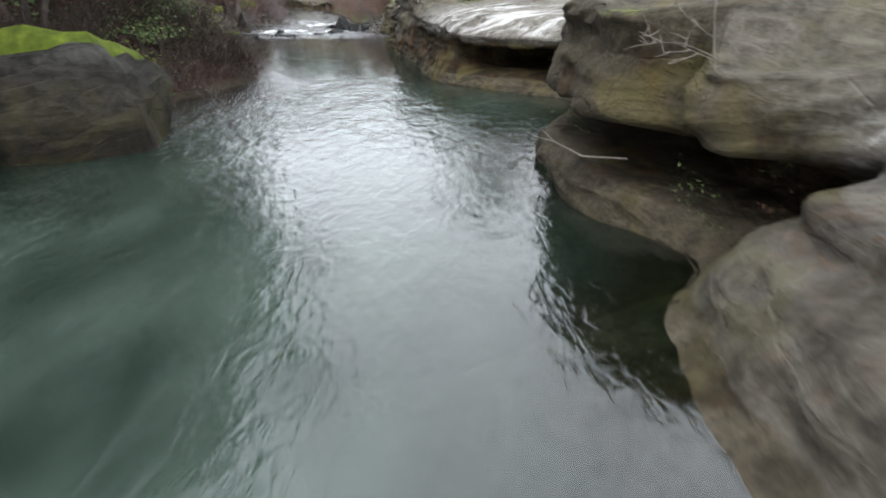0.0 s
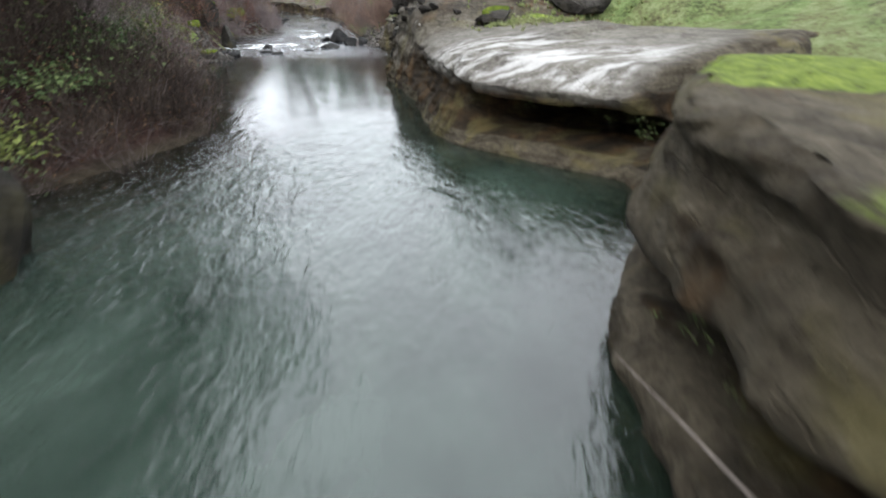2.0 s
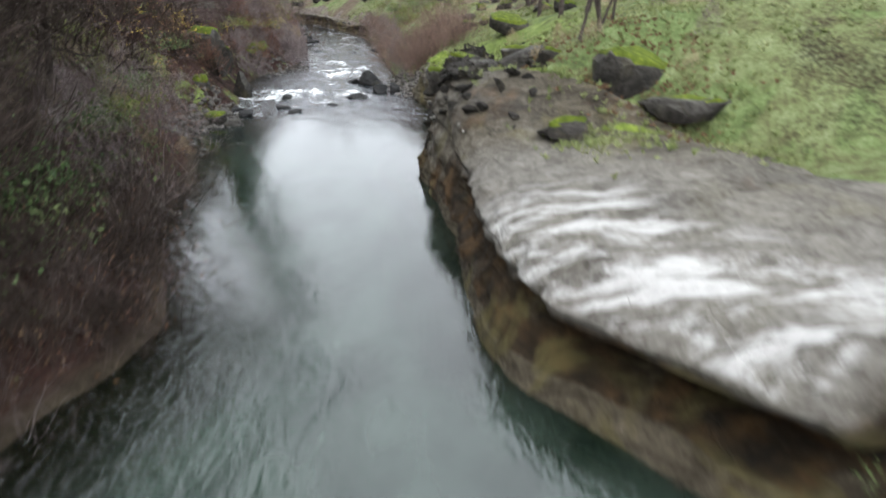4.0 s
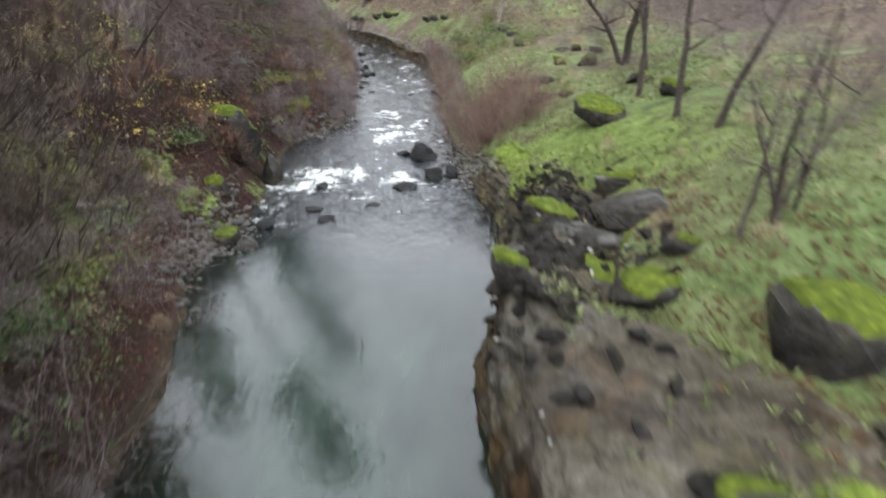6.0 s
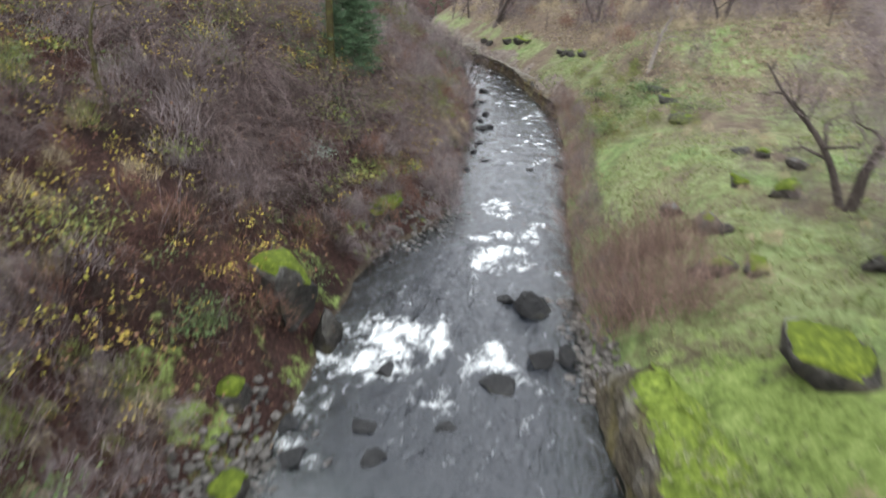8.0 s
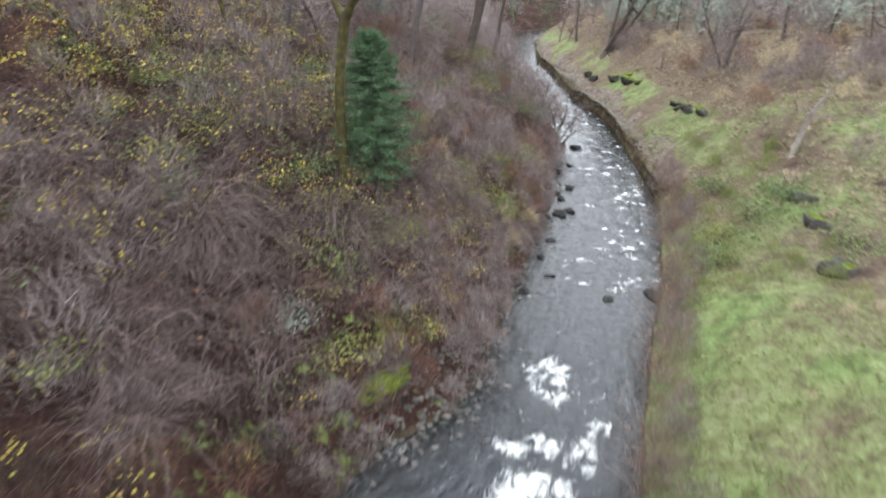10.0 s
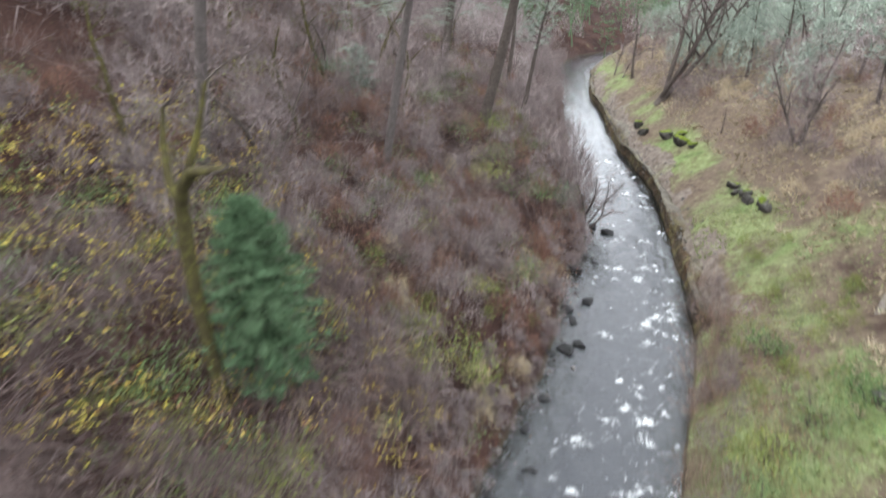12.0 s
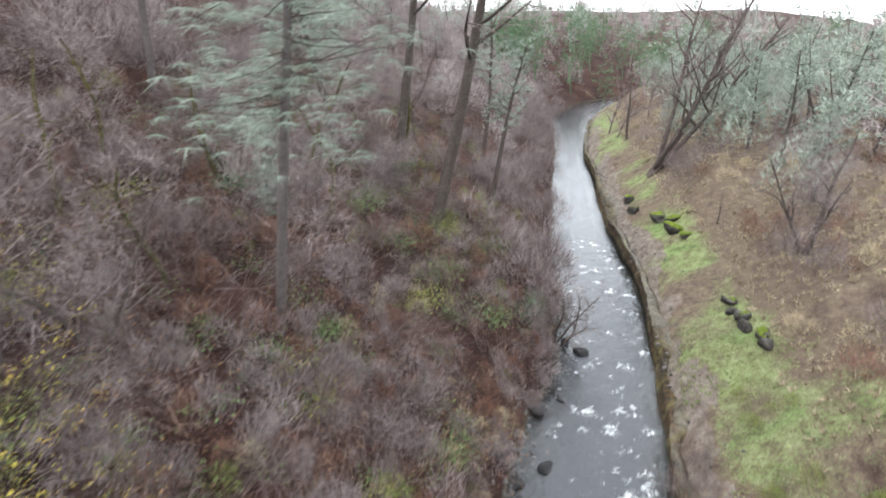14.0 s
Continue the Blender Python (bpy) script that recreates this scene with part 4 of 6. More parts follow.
def spin(rng, scale, tilt=0.0, wide=1.0):
    """A random turn about z with a little tilt, as a 3x3 matrix."""
    e = Euler((rng.normal(0, tilt), rng.normal(0, tilt), rng.uniform(0, 6.283))).to_matrix()
    return np.array(e) * np.array([scale * wide, scale * wide, scale])


# cobbles along both waterlines
rng = np.random.default_rng(5)
PEBBLES = [stone_shape(ICO1, (1, 0.8, 0.55), 200 + k, 0.45, 0.15) for k in range(6)]
places = []
for _ in range(1000):
    y = rng.choice([rng.normal(16.9, 0.4), rng.normal(24.9, 1.2), rng.normal(37.3, 1.2), rng.uniform(40, 70)], p=[0.05, 0.45, 0.22, 0.28])
    x = bank_l(y) - rng.normal(0.1, 0.45)
    places.append((rng.integers(6), spin(rng, rng.uniform(0.05, 0.17), 0.3), np.array([x, y, max(float(height(x, y)), -0.05) + 0.02])))
for _ in range(260):
    y = rng.uniform(30.2, 34.5)
    x = bank_r(y) + rng.normal(0.15, 0.3)
    places.append((rng.integers(6), spin(rng, rng.uniform(0.06, 0.2), 0.3), np.array([x, y, max(float(height(x, y)), -0.05) + 0.02])))
joined("cobbles", PEBBLES, places, COBBLE, "rounded grey cobbles strewn along the waterline", "stones", True)
places = []
for _ in range(700):
    y = rng.choice([rng.uniform(58, 116), rng.uniform(74, 96)])
    x = bank_r(y) + abs(rng.normal(0.5, 0.8)) + 0.1
    places.append((rng.integers(6), spin(rng, rng.uniform(0.04, 0.15), 0.4), np.array([x, y, max(float(height(x, y)), 0.75) + 0.0])))
shards, bright = [], []
for _ in range(520):
    y = rng.normal(22.2, 1.7)
    x = bank_r(y) + min(abs(rng.normal(0.8, 0.9)), 2.6) + 0.15
    pale = rng.random() < 0.08
    spot = (rng.integers(6), spin(rng, rng.uniform(0.04, 0.11) if pale else rng.uniform(0.06, 0.24), 0.7), np.array([x, y, float(surface(x, y)) - 0.02]))
    (bright if pale else shards).append(spot)
joined("outcrop_rubble", PEBBLES, shards, BASALT, "broken dark stones strewn over the mossy outcrop", "stones", False)
joined("pale_rubble", PEBBLES, bright, PALESTONE, "small pale lichened stones on the outcrop", "stones", False)
joined("ledge_rubble", PEBBLES, places, COBBLE, "broken pale stones on the rock terrace", "stones", False)

# ---- branches ----
def tube(points, radii, sides=3):
    """A tapered tube along points: (verts, tris)."""
    p, r = np.asarray(points, float), np.asarray(radii, float)
    t = np.gradient(p, axis=0)
    t /= np.linalg.norm(t, axis=1)[:, None] + 1e-9
    ref = np.where(np.abs(t[:, 2:3]) > 0.9, np.array([[1.0, 0, 0]]), np.array([[0, 0, 1.0]]))
    a = np.cross(t, ref)
    a /= np.linalg.norm(a, axis=1)[:, None] + 1e-9
    b = np.cross(t, a)
    ang = np.arange(sides) * 2 * np.pi / sides
    v = p[:, None] + r[:, None, None] * (np.cos(ang)[None, :, None] * a[:, None] + np.sin(ang)[None, :, None] * b[:, None])
    n = len(p)
    i, j = np.meshgrid(np.arange(n - 1), np.arange(sides), indexing="ij")
    k = (j + 1) % sides
    q = np.stack([i * sides + j, i * sides + k, (i + 1) * sides + k, (i + 1) * sides + j], -1).reshape(-1, 4)
    return v.reshape(-1, 3), np.concatenate([q[:, [0, 1, 2]], q[:, [0, 2, 3]]])


def merge(pieces):
    vs, fs, base = [], [], 0
    for v, f in pieces:
        vs.append(v)
        fs.append(f + base)
        base += len(v)
    return np.concatenate(vs), np.concatenate(fs)


def sprig(rng, a, b, width):
    """One tapering blade from a to b."""
    side = np.cross(b - a, rng.normal(0, 1, 3))
    side *= width / (np.linalg.norm(side) + 1e-9)
    return np.array([a - side, a + side, b]), np.array([[0, 1, 2]])


def wander(rng, start, way, length, n, bend, lift=0.0):
    """A wavering path that starts along way; lift pulls it up (or down) on the way."""
    p, w = [np.array(start, float)], np.array(way, float)
    for _ in range(n):
        w = w + rng.normal(0, bend, 3) + np.array([0, 0, lift])
        w /= np.linalg.norm(w)
        p.append(p[-1] + w * length / n)
    return np.array(p)


def bare_tree(seed, tall, girth, slant=(0, 0), stems=1, limbs=9, low=0.35, spread=0.9, twigs=5, bend=0.09, twig_len=0.22, sub=5):
    """A leafless tree: lists of trunks, limbs and one crown of twigs, each as (verts, tris)."""
    rng = np.random.default_rng(seed)
    trunks, arms, fine = [], [], []
    for s in range(stems):
        fan = 0.0 if stems == 1 else 0.35
        way = np.array([slant[0] + fan * math.cos(s * 2.4 + seed), slant[1] + fan * math.sin(s * 2.4 + seed), 1.0])
        high = tall * (1 if s == 0 else rng.uniform(0.65, 0.95))
        path = wander(rng, (0.12 * s * math.cos(s * 2.4), 0.12 * s * math.sin(s * 2.4), -0.3), way / np.linalg.norm(way), high, 12, bend * 0.6, 0.02)
        rad = girth * (1 if s == 0 else 0.7) * np.linspace(1, 0.12, 13) ** 0.8
        rad[0] *= 1.35
        trunks.append(tube(path, rad, 8))
        for k in range(limbs):
            f = low + (0.97 - low) * (k + rng.random()) / limbs
            at = f * 12
            i = int(at)
            origin = path[i] * (1 - at + i) + path[min(i + 1, 12)] * (at - i)
            ang = rng.uniform(0, 6.283)
            out = np.array([math.cos(ang) * spread, math.sin(ang) * spread, rng.uniform(0.3, 0.9)])
            ln = tall * rng.uniform(0.22, 0.42) * (1.15 - f * 0.7)
            arm = wander(rng, origin, out / np.linalg.norm(out), ln, 6, bend * 2.2, 0.05)
            r0 = girth * 0.42 * (1.1 - f * 0.75)
            arms.append(tube(arm, r0 * np.linspace(1, 0.2, 7), 5))
            for q in range(sub):
                g = rng.uniform(0.25, 1.0) * 6
                j = min(int(g), 5)
                o2 = arm[j] * (1 - g + j) + arm[j + 1] * (g - j)
                w2 = arm[j + 1] - arm[j]
                w2 = w2 / np.linalg.norm(w2) + rng.normal(0, 0.6, 3)
                b2 = wander(rng, o2, w2 / np.linalg.norm(w2), ln * rng.uniform(0.3, 0.6), 4, bend * 2.5, 0.03)
                fine.append(tube(b2, max(r0 * 0.32, 0.006) * np.linspace(1, 0.35, 5), 3))
                for _ in range(twigs):
                    h = rng.integers(1, 5)
                    w3 = b2[h] - b2[h - 1]
                    w3 = w3 / np.linalg.norm(w3) + rng.normal(0, 0.7, 3)
                    b3 = wander(rng, b2[h], w3 / np.linalg.norm(w3), ln * twig_len * rng.uniform(0.6, 1.4), 2, bend * 2.5, 0.03)
                    fine.append(tube(b3, max(r0 * 0.13, 0.0045) * np.linspace(1, 0.5, 3), 3))
    return trunks, arms, merge(fine)


def tree(name, x, y, label, bark, twig, z=None, group="", category="tree", **shape):
    """A standing leafless tree as a thing: each trunk and limb, and the crown of twigs."""
    trunks, arms, fine = bare_tree(**shape)
    ob = new(name, None)
    ob.location = (x, y, float(height(x, y)) if z is None else z)
    for v, f in trunks:
        part("trunk", mesh_np("trunk", v, f, bark), ob)
    for v, f in arms:
        part("limb", mesh_np("limb", v, f, bark), ob)
    tagged(part("crown", mesh_np("crown", *fine, twig), ob, "fine bare twigs"), kind="stuff")
    return tagged(ob, label, category, group)


# trees of the meadow side
tree("shrub_tree", 2.1, 20.9, "leafless many-stemmed shrub tree behind the mossy boulder", BARK, TWIG, seed=4, tall=3.2, girth=0.055, stems=5, limbs=5, low=0.3, spread=0.7, twigs=4)
for tx, ty, sd, th, sl in ((1.6, 31.0, 11, 6.0, (0.02, 0)), (2.0, 27.3, 12, 6.0, (-0.05, 0.02)), (2.5, 26.0, 13, 6.5, (0.05, 0)), (2.2, 34.3, 14, 6.0, (-0.06, 0)), (9.3, 32.0, 15, 7.0, (0.25, 0)), (5.6, 23.5, 16, 6.5, (0.3, 0.1))):
    tree("oak_tree", tx, ty, "slim leafless oak with dark mossy bark on the grass", BARK, TWIG, seed=sd, tall=th, girth=0.085, slant=sl, limbs=8, low=0.3, spread=0.9, twigs=4, bend=0.12, group="meadow oaks")
tree("oak_tree", 1.7, 36.4, "forked leafless oak with dark crooked limbs in the meadow", BARK, TWIG, seed=18, tall=5.5, girth=0.16, slant=(-0.08, 0), stems=2, limbs=8, low=0.22, spread=1.2, twigs=4, bend=0.14)
tree("oak_tree", -5.0, 56.6, "leaning pale-barked tree on the grassy bank", PALEBARK, TWIG, seed=19, tall=4.6, girth=0.15, slant=(0.18, 0.1), limbs=6, low=0.4, spread=0.9, twigs=3, bend=0.16)
tree("oak_tree", -10.8, 71.4, "twin-stemmed leafless tree at the foot of the slope", BARK, TWIG, seed=20, tall=6.0, girth=0.15, stems=3, limbs=6, low=0.25, spread=0.8, twigs=4, bend=0.12)
tree("tall_tree", -25.0, 87.3, "tall many-stemmed leafless tree leaning over the terrace", BARK, TWIG, seed=21, tall=17.0, girth=0.34, slant=(0.42, 0.2), stems=4, limbs=9, low=0.35, spread=0.6, twigs=4, bend=0.07, sub=6)
tree("oak_tree", -33.0, 99.5, "slim leafless tree by the upper creek", BARK, TWIG, seed=22, tall=8.0, girth=0.16, limbs=8, low=0.3, twigs=4, group="creek trees")
tree("oak_tree", -23.5, 93.8, "slim leafless tree by the upper creek", BARK, TWIG, seed=23, tall=8.0, girth=0.14, limbs=8, low=0.3, twigs=4, slant=(0.15, 0), group="creek trees")
tree("oak_tree", -16.3, 76.7, "thin dead stem standing in the grass", BARK, TWIG, seed=24, tall=2.2, girth=0.05, limbs=3, low=0.4, twigs=2)
tree("oak_tree", -1.5, 62.5, "leafless oak on the meadow slope", BARK, TWIG, seed=25, tall=6.0, girth=0.16, stems=2, limbs=7, low=0.25, twigs=4, bend=0.13, group="slope oaks")
tree("oak_tree", -12.6, 109.0, "leafless oak on the meadow slope", BARK, TWIG, seed=26, tall=8.0, girth=0.18, stems=2, limbs=7, low=0.25, twigs=4, bend=0.13, group="slope oaks")
tree("oak_tree", -13.5, 84.5, "leafless oak on the meadow slope", BARK, TWIG, seed=27, tall=7.0, girth=0.15, limbs=7, low=0.25, twigs=4, bend=0.13, group="slope oaks")

# trees of the wooded side
for tx, ty, sd, th, g, sl, lb in ((-25.2, 61.0, 33, 18.0, 0.33, (0.28, 0.1), "tall dark trunk leaning towards the creek"), (-31.0, 64.2, 34, 17.0, 0.3, (0.18, 0.05), "tall slim trunk leaning on the wooded slope")):
    tree("tall_tree", tx, ty, lb, BARK, TWIG, seed=sd, tall=th, girth=g, slant=sl, limbs=12, low=0.45, spread=1.2, twigs=4, bend=0.04, sub=5)
for tx, ty, sd, th, g, sl in ((-23.5, 47.5, 41, 4.5, 0.1, (0.1, 0)), (-27.0, 51.6, 42, 5.0, 0.12, (-0.15, 0)), (-29.0, 48.1, 43, 5.0, 0.11, (0.25, 0.1)), (-27.2, 46.1, 44, 5.5, 0.12, (-0.2, 0)),
                              (-31.7, 65.5, 45, 6.0, 0.13, (0.1, 0)), (-23.0, 41.2, 46, 5.0, 0.11, (0.0, 0)), (-22.9, 36.0, 47, 4.5, 0.1, (-0.2, 0)), (-29.0, 56.5, 48, 6.0, 0.13, (0.1, 0)),
                              (-16.4, 30.0, 49, 3.0, 0.1, (0.05, 0.05)), (-25.5, 55.0, 50, 5.5, 0.12, (0.2, 0)), (-33.0, 58.5, 51, 6.0, 0.13, (-0.1, 0)), (-26.0, 38.5, 52, 5.5, 0.12, (0.1, 0))):
    tree("oak_tree", tx, ty, "crooked leafless oak with mossy limbs on the brushy slope", MOSSBARK, TWIG, seed=sd, tall=th, girth=g, slant=sl, limbs=7, low=0.3, spread=1.0, twigs=4, bend=0.2, group="slope oaks")


def forked_tree(x, y, label, bark, twig, seed):
    """An old forked tree: a stout trunk, one short upright limb and one long limb that arches out."""
    rg = np.random.default_rng(seed)
    ob = new("forked_tree", None)
    ob.location = (x, y, float(height(x, y)))
    top = 9.67 - ob.location.z
    fork = np.array([0.75, -0.25, top])
    trunk = np.array([(0, 0, -0.4), (0.08, -0.05, 0.3 * top), (0.22, -0.15, 0.6 * top), (0.45, -0.2, 0.82 * top), fork])
    part("trunk", mesh_np("trunk", *tube(trunk, [0.2, 0.15, 0.14, 0.13, 0.14], 10), bark), ob)
    fine = []
    for way, thick in (([(0, 0, 0), (-0.3, 0, 0.5), (-0.45, 0.1, 1.05), (-0.38, 0.2, 1.7)], 0.11), ([(0, 0, 0), (0.35, -0.05, 0.5), (0.95, -0.1, 0.9), (1.6, -0.15, 1.05), (2.15, -0.1, 1.2)], 0.13), ([(0.75, -0.1, 0.8), (1.0, 0.1, 1.5), (1.35, 0.2, 2.3)], 0.075)):
        arm = fork + np.array(way)
        part("limb", mesh_np("limb", *tube(arm, thick * np.linspace(1, 0.4, len(arm)), 8), bark), ob)
        for _ in range(7):
            at = arm[rg.integers(1, len(arm))]
            w = rg.normal(0, 1, 3) * np.array([1, 1, 0.6]) + np.array([0, 0, 0.5])
            fine.append(tube(wander(rg, at, w / np.linalg.norm(w), rg.uniform(0.5, 1.3), 4, 0.2, 0.04), [0.018, 0.014, 0.01, 0.007, 0.004], 4))
    tagged(part("crown", mesh_np("crown", *merge(fine), twig), ob, "fine bare twigs"), kind="stuff")
    return tagged(ob, label, "tree")


forked_tree(-15.75, 39.5, "mossy forked tree trunk standing beside the young conifer", MOSSBARK, BARK, 60)
for tx, ty, sd, th in ((-7.2, 10.3, 72, 9.5), (-7.9, 12.6, 73, 9.0), (-8.4, 15.6, 74, 7.5), (-9.4, 18.6, 75, 4.5), (-8.6, 7.0, 79, 10.5), (-9.6, 10.0, 81, 11.0), (-10.2, 13.8, 82, 10.0)):
    alder = tree("alder_tree", tx, ty, "leafless alder with fine dark twigs leaning over the creek", BARK, SHADETWIG, seed=sd, tall=th, girth=0.09, slant=(0.14, 0), stems=3, limbs=7, low=0.25, spread=0.9, twigs=4, bend=0.13, sub=4, group="bank alders")
tree("dead_tree", -19.2, 63.6, "dead branching tree leaning out over the water", BARK, TWIG, z=0.3, seed=61, tall=4.4, girth=0.085, slant=(0.4, 0.1), stems=4, limbs=10, low=0.15, spread=1.1, twigs=6, bend=0.15, sub=6)
tree("dead_sapling", 2.02, 3.98, "pale dead sapling rooted on the rock ledge", PALEBARK, PALEBARK, z=1.25, seed=62, tall=1.5, girth=0.009, slant=(-0.3, 0.05), limbs=9, low=0.2, spread=1.4, twigs=2, bend=0.05, sub=3)


# ---- needles and leaves ----
def blades(rng, centre, count, size, width, up=0.2):
    """A tuft of thin blades round a point."""
    w = rng.normal(0, 1, (count, 3))
    w[:, 2] = np.abs(w[:, 2]) * (0.4 + up) + up
    w /= np.linalg.norm(w, axis=1)[:, None]
    side = np.cross(w, rng.normal(0, 1, (count, 3)))
    side /= np.linalg.norm(side, axis=1)[:, None] + 1e-9
    ln = size * rng.uniform(0.6, 1.2, count)[:, None]
    c = np.asarray(centre)[None]
    v = np.stack([c - side * width, c + side * width, c + w * ln], 1).reshape(-1, 3)
    return v, np.arange(count * 3).reshape(-1, 3)


def conifer_parts(seed, tall, wide, rows, tuft, width, base=0.0, droop=0.15):
    rng = np.random.default_rng(seed)
    stem = tube(wander(rng, (0, 0, -0.2), (0, 0, 1), tall + 0.2, 8, 0.02), tall * 0.022 * np.linspace(1, 0.15, 9) + 0.004, 6)
    limbs, green = [], []
    for k in range(rows):
        f = base + (0.98 - base) * (k / rows) ** 0.9
        reach = wide * math.sin(math.pi * (0.16 + 0.84 * f) ** 1.0) ** 0.7 * (0.85 + 0.15 * math.sin(k * 1.7)) if f < 0.97 else 0.15
        for j in range(7):
            a = k * 2.4 + j * 0.9 + rng.normal(0, 0.15)
            out = np.array([math.cos(a), math.sin(a), rng.uniform(-0.1, 0.35)])
            arm = wander(rng, (0, 0, f * tall), out, max(reach * rng.uniform(0.75, 1.1), 0.08), 5, 0.06, -droop * 0.1 + 0.02)
            limbs.append(tube(arm, 0.012 * np.linspace(1, 0.4, 6), 3))
            for q in range(1, 6):
                green.append(blades(rng, arm[q] + rng.normal(0, 0.03, 3), tuft, 0.26 * (0.7 + 0.25 * wide), width, 0.2))
    return stem, merge(limbs), merge(green)


def conifer(name, x, y, label, leaf, z=None, **shape):
    stem, limbs, green = conifer_parts(**shape)
    ob = new(name, None)
    ob.location = (x, y, float(height(x, y)) if z is None else z)
    part("trunk", mesh_np("trunk", *stem, BARK), ob)
    tagged(part("branchwork", mesh_np("branchwork", *limbs, BARK), ob), kind="stuff")
    tagged(part("foliage", mesh_np("foliage", *green, leaf, False), ob, "dense soft needles"), kind="stuff")
    return tagged(ob, label, "conifer")


conifer("young_conifer", -15.4, 40.6, "young bushy blue-green conifer among the brush", NEEDLE, seed=1, base=0.1, tall=5.2, wide=1.35, rows=38, tuft=40, width=0.0075)
conifer("young_conifer", -25.8, 52.6, "small pale conifer among the oaks", GREYNEEDLE, seed=3, tall=2.4, wide=0.9, rows=14, tuft=10, width=0.012)

def grey_pine(x, y, seed, tall, label, low=0.45, wide=0.2, leaf=GREYNEEDLE, limbs=22, tuft=14, name="grey_pine", straight=0.1, blade=(0.42, 0.016), slant=(0, 0), girth=0.019, arm_lift=(0.1, 0.7), arm_thick=0.004, loose=0.2, up=0.3):
    """An airy grey-green pine: leaning stem, sparse limbs, loose needle tufts."""
    rng = np.random.default_rng(seed)
    way = np.array([slant[0] + rng.normal(0, straight), slant[1] + rng.normal(0, straight), 1])
    path = wander(rng, (0, 0, -0.3), way / np.linalg.norm(way), tall, 10, 0.4 * straight)
    arms, tufts = [], []
    for k in range(limbs):
        h = low + (0.98 - low) * (k + rng.random()) / limbs
        i = min(int(h * 10), 9)
        a = rng.uniform(0, 6.283)
        out = np.array([math.cos(a), math.sin(a), rng.uniform(*arm_lift)])
        arm = wander(rng, path[i] + (path[i + 1] - path[i]) * (h * 10 - i), out / np.linalg.norm(out), tall * wide * rng.uniform(0.6, 1.2) * (1.25 - h * 0.7), 5, 0.12, 0.05)
        arms.append(tube(arm, tall * arm_thick * np.linspace(1, 0.3, 6), 3))
        for q in range(2, 6):
            for _ in range(2):
                tufts.append(blades(rng, arm[q] + rng.normal(0, loose, 3), tuft, blade[0], blade[1], up))
    ob = new(name, None)
    ob.location = (x, y, float(height(x, y)))
    part("trunk", mesh_np("trunk", *tube(path, tall * girth * np.linspace(1, 0.2, 11), 7), GREYBARK if girth < 0.015 else BARK), ob)
    tagged(part("branchwork", mesh_np("branchwork", *merge(arms), BARK), ob), kind="stuff")
    tagged(part("foliage", mesh_np("foliage", *merge(tufts), leaf, False), ob, "loose soft needles"), kind="stuff")
    return tagged(ob, label, "pine", "grey pines")


SLOPE_PINE = "airy grey-green pine on the meadow slope"
for k, (x, y, h) in enumerate(((-15.3, 84.5, 8.0), (-14.0, 92.5, 8.5), (-8.5, 81.0, 7.5), (-21.5, 97.0, 8.0), (-10.0, 97.5, 9.0), (-22.0, 112.0, 9.0), (-18.5, 89.0, 7.0), (-12.0, 78.5, 6.0), (-5.5, 90.0, 8.0), (-28.0, 106.0, 8.0))):
    grey_pine(x, y, 700 + k, h, SLOPE_PINE, 0.3, 0.24)
for k, (x, y, h) in enumerate(((-29.5, 59.0, 11.0), (-27.5, 68.5, 10.0), (-34.0, 76.0, 11.0))):
    grey_pine(x, y, 720 + k, h, "airy grey-green pine on the wooded slope", 0.5, 0.2)

grey_pine(-22.2, 43.0, 740, 23.0, "tall straight conifer with a thick bare trunk on the wooded slope", 0.55, 0.15, NEEDLE, 64, 30, "tall_pine", 0.01, (0.6, 0.014), (0.36, 0.0), 0.0085, (-0.4, 0.2), 0.0018, 0.4, -0.3)
grey_pine(-21.6, 50.1, 741, 19.0, "tall grey-green pine with a straight trunk on the wooded slope", 0.36, 0.15, GREYNEEDLE, 130, 30, "tall_pine", 0.012, (0.5, 0.0055), (0.3, -0.02), 0.0095, (-0.55, 0.1), 0.0012, 0.6, -0.4)
grey_pine(-33.5, 52.0, 742, 22.0, "tall dark conifer high on the wooded slope", 0.4, 0.17, NEEDLE, 64, 24, "tall_pine", 0.015, (0.7, 0.04), (0.1, 0), 0.008)
grey_pine(-20.5, 31.0, 743, 15.0, "tall dark conifer high on the wooded slope", 0.4, 0.19, NEEDLE, 64, 24, "tall_pine", 0.015, (0.7, 0.04))

# ---- scattered undergrowth ----
def thicket(seed, stems, tall, spread, arch, sprigs, radius):
    """A leafless thicket: arching stems with side twigs."""
    rng = np.random.default_rng(seed)
    out = []
    for _ in range(stems):
        a, r = rng.uniform(0, 6.283), spread * 0.4 * math.sqrt(rng.random())
        way = np.array([math.cos(a) * arch, math.sin(a) * arch, 1]) + rng.normal(0, 0.25, 3)
        path = wander(rng, (r * math.cos(a), r * math.sin(a), -0.05), way / np.linalg.norm(way), tall * rng.uniform(0.5, 1.3), 3, 0.18, -0.16 * arch)
        out.append(tube(path, radius * rng.uniform(0.6, 1.3) * np.linspace(1, 0.4, 4), 3))
        for _ in range(sprigs):
            h = rng.integers(1, 4)
            w = path[h] - path[h - 1]
            w = w / np.linalg.norm(w) + rng.normal(0, 0.6, 3)
            out.append(sprig(rng, path[h], path[h] + w / np.linalg.norm(w) * tall * rng.uniform(0.15, 0.45), radius * 0.8))
    return merge(out)


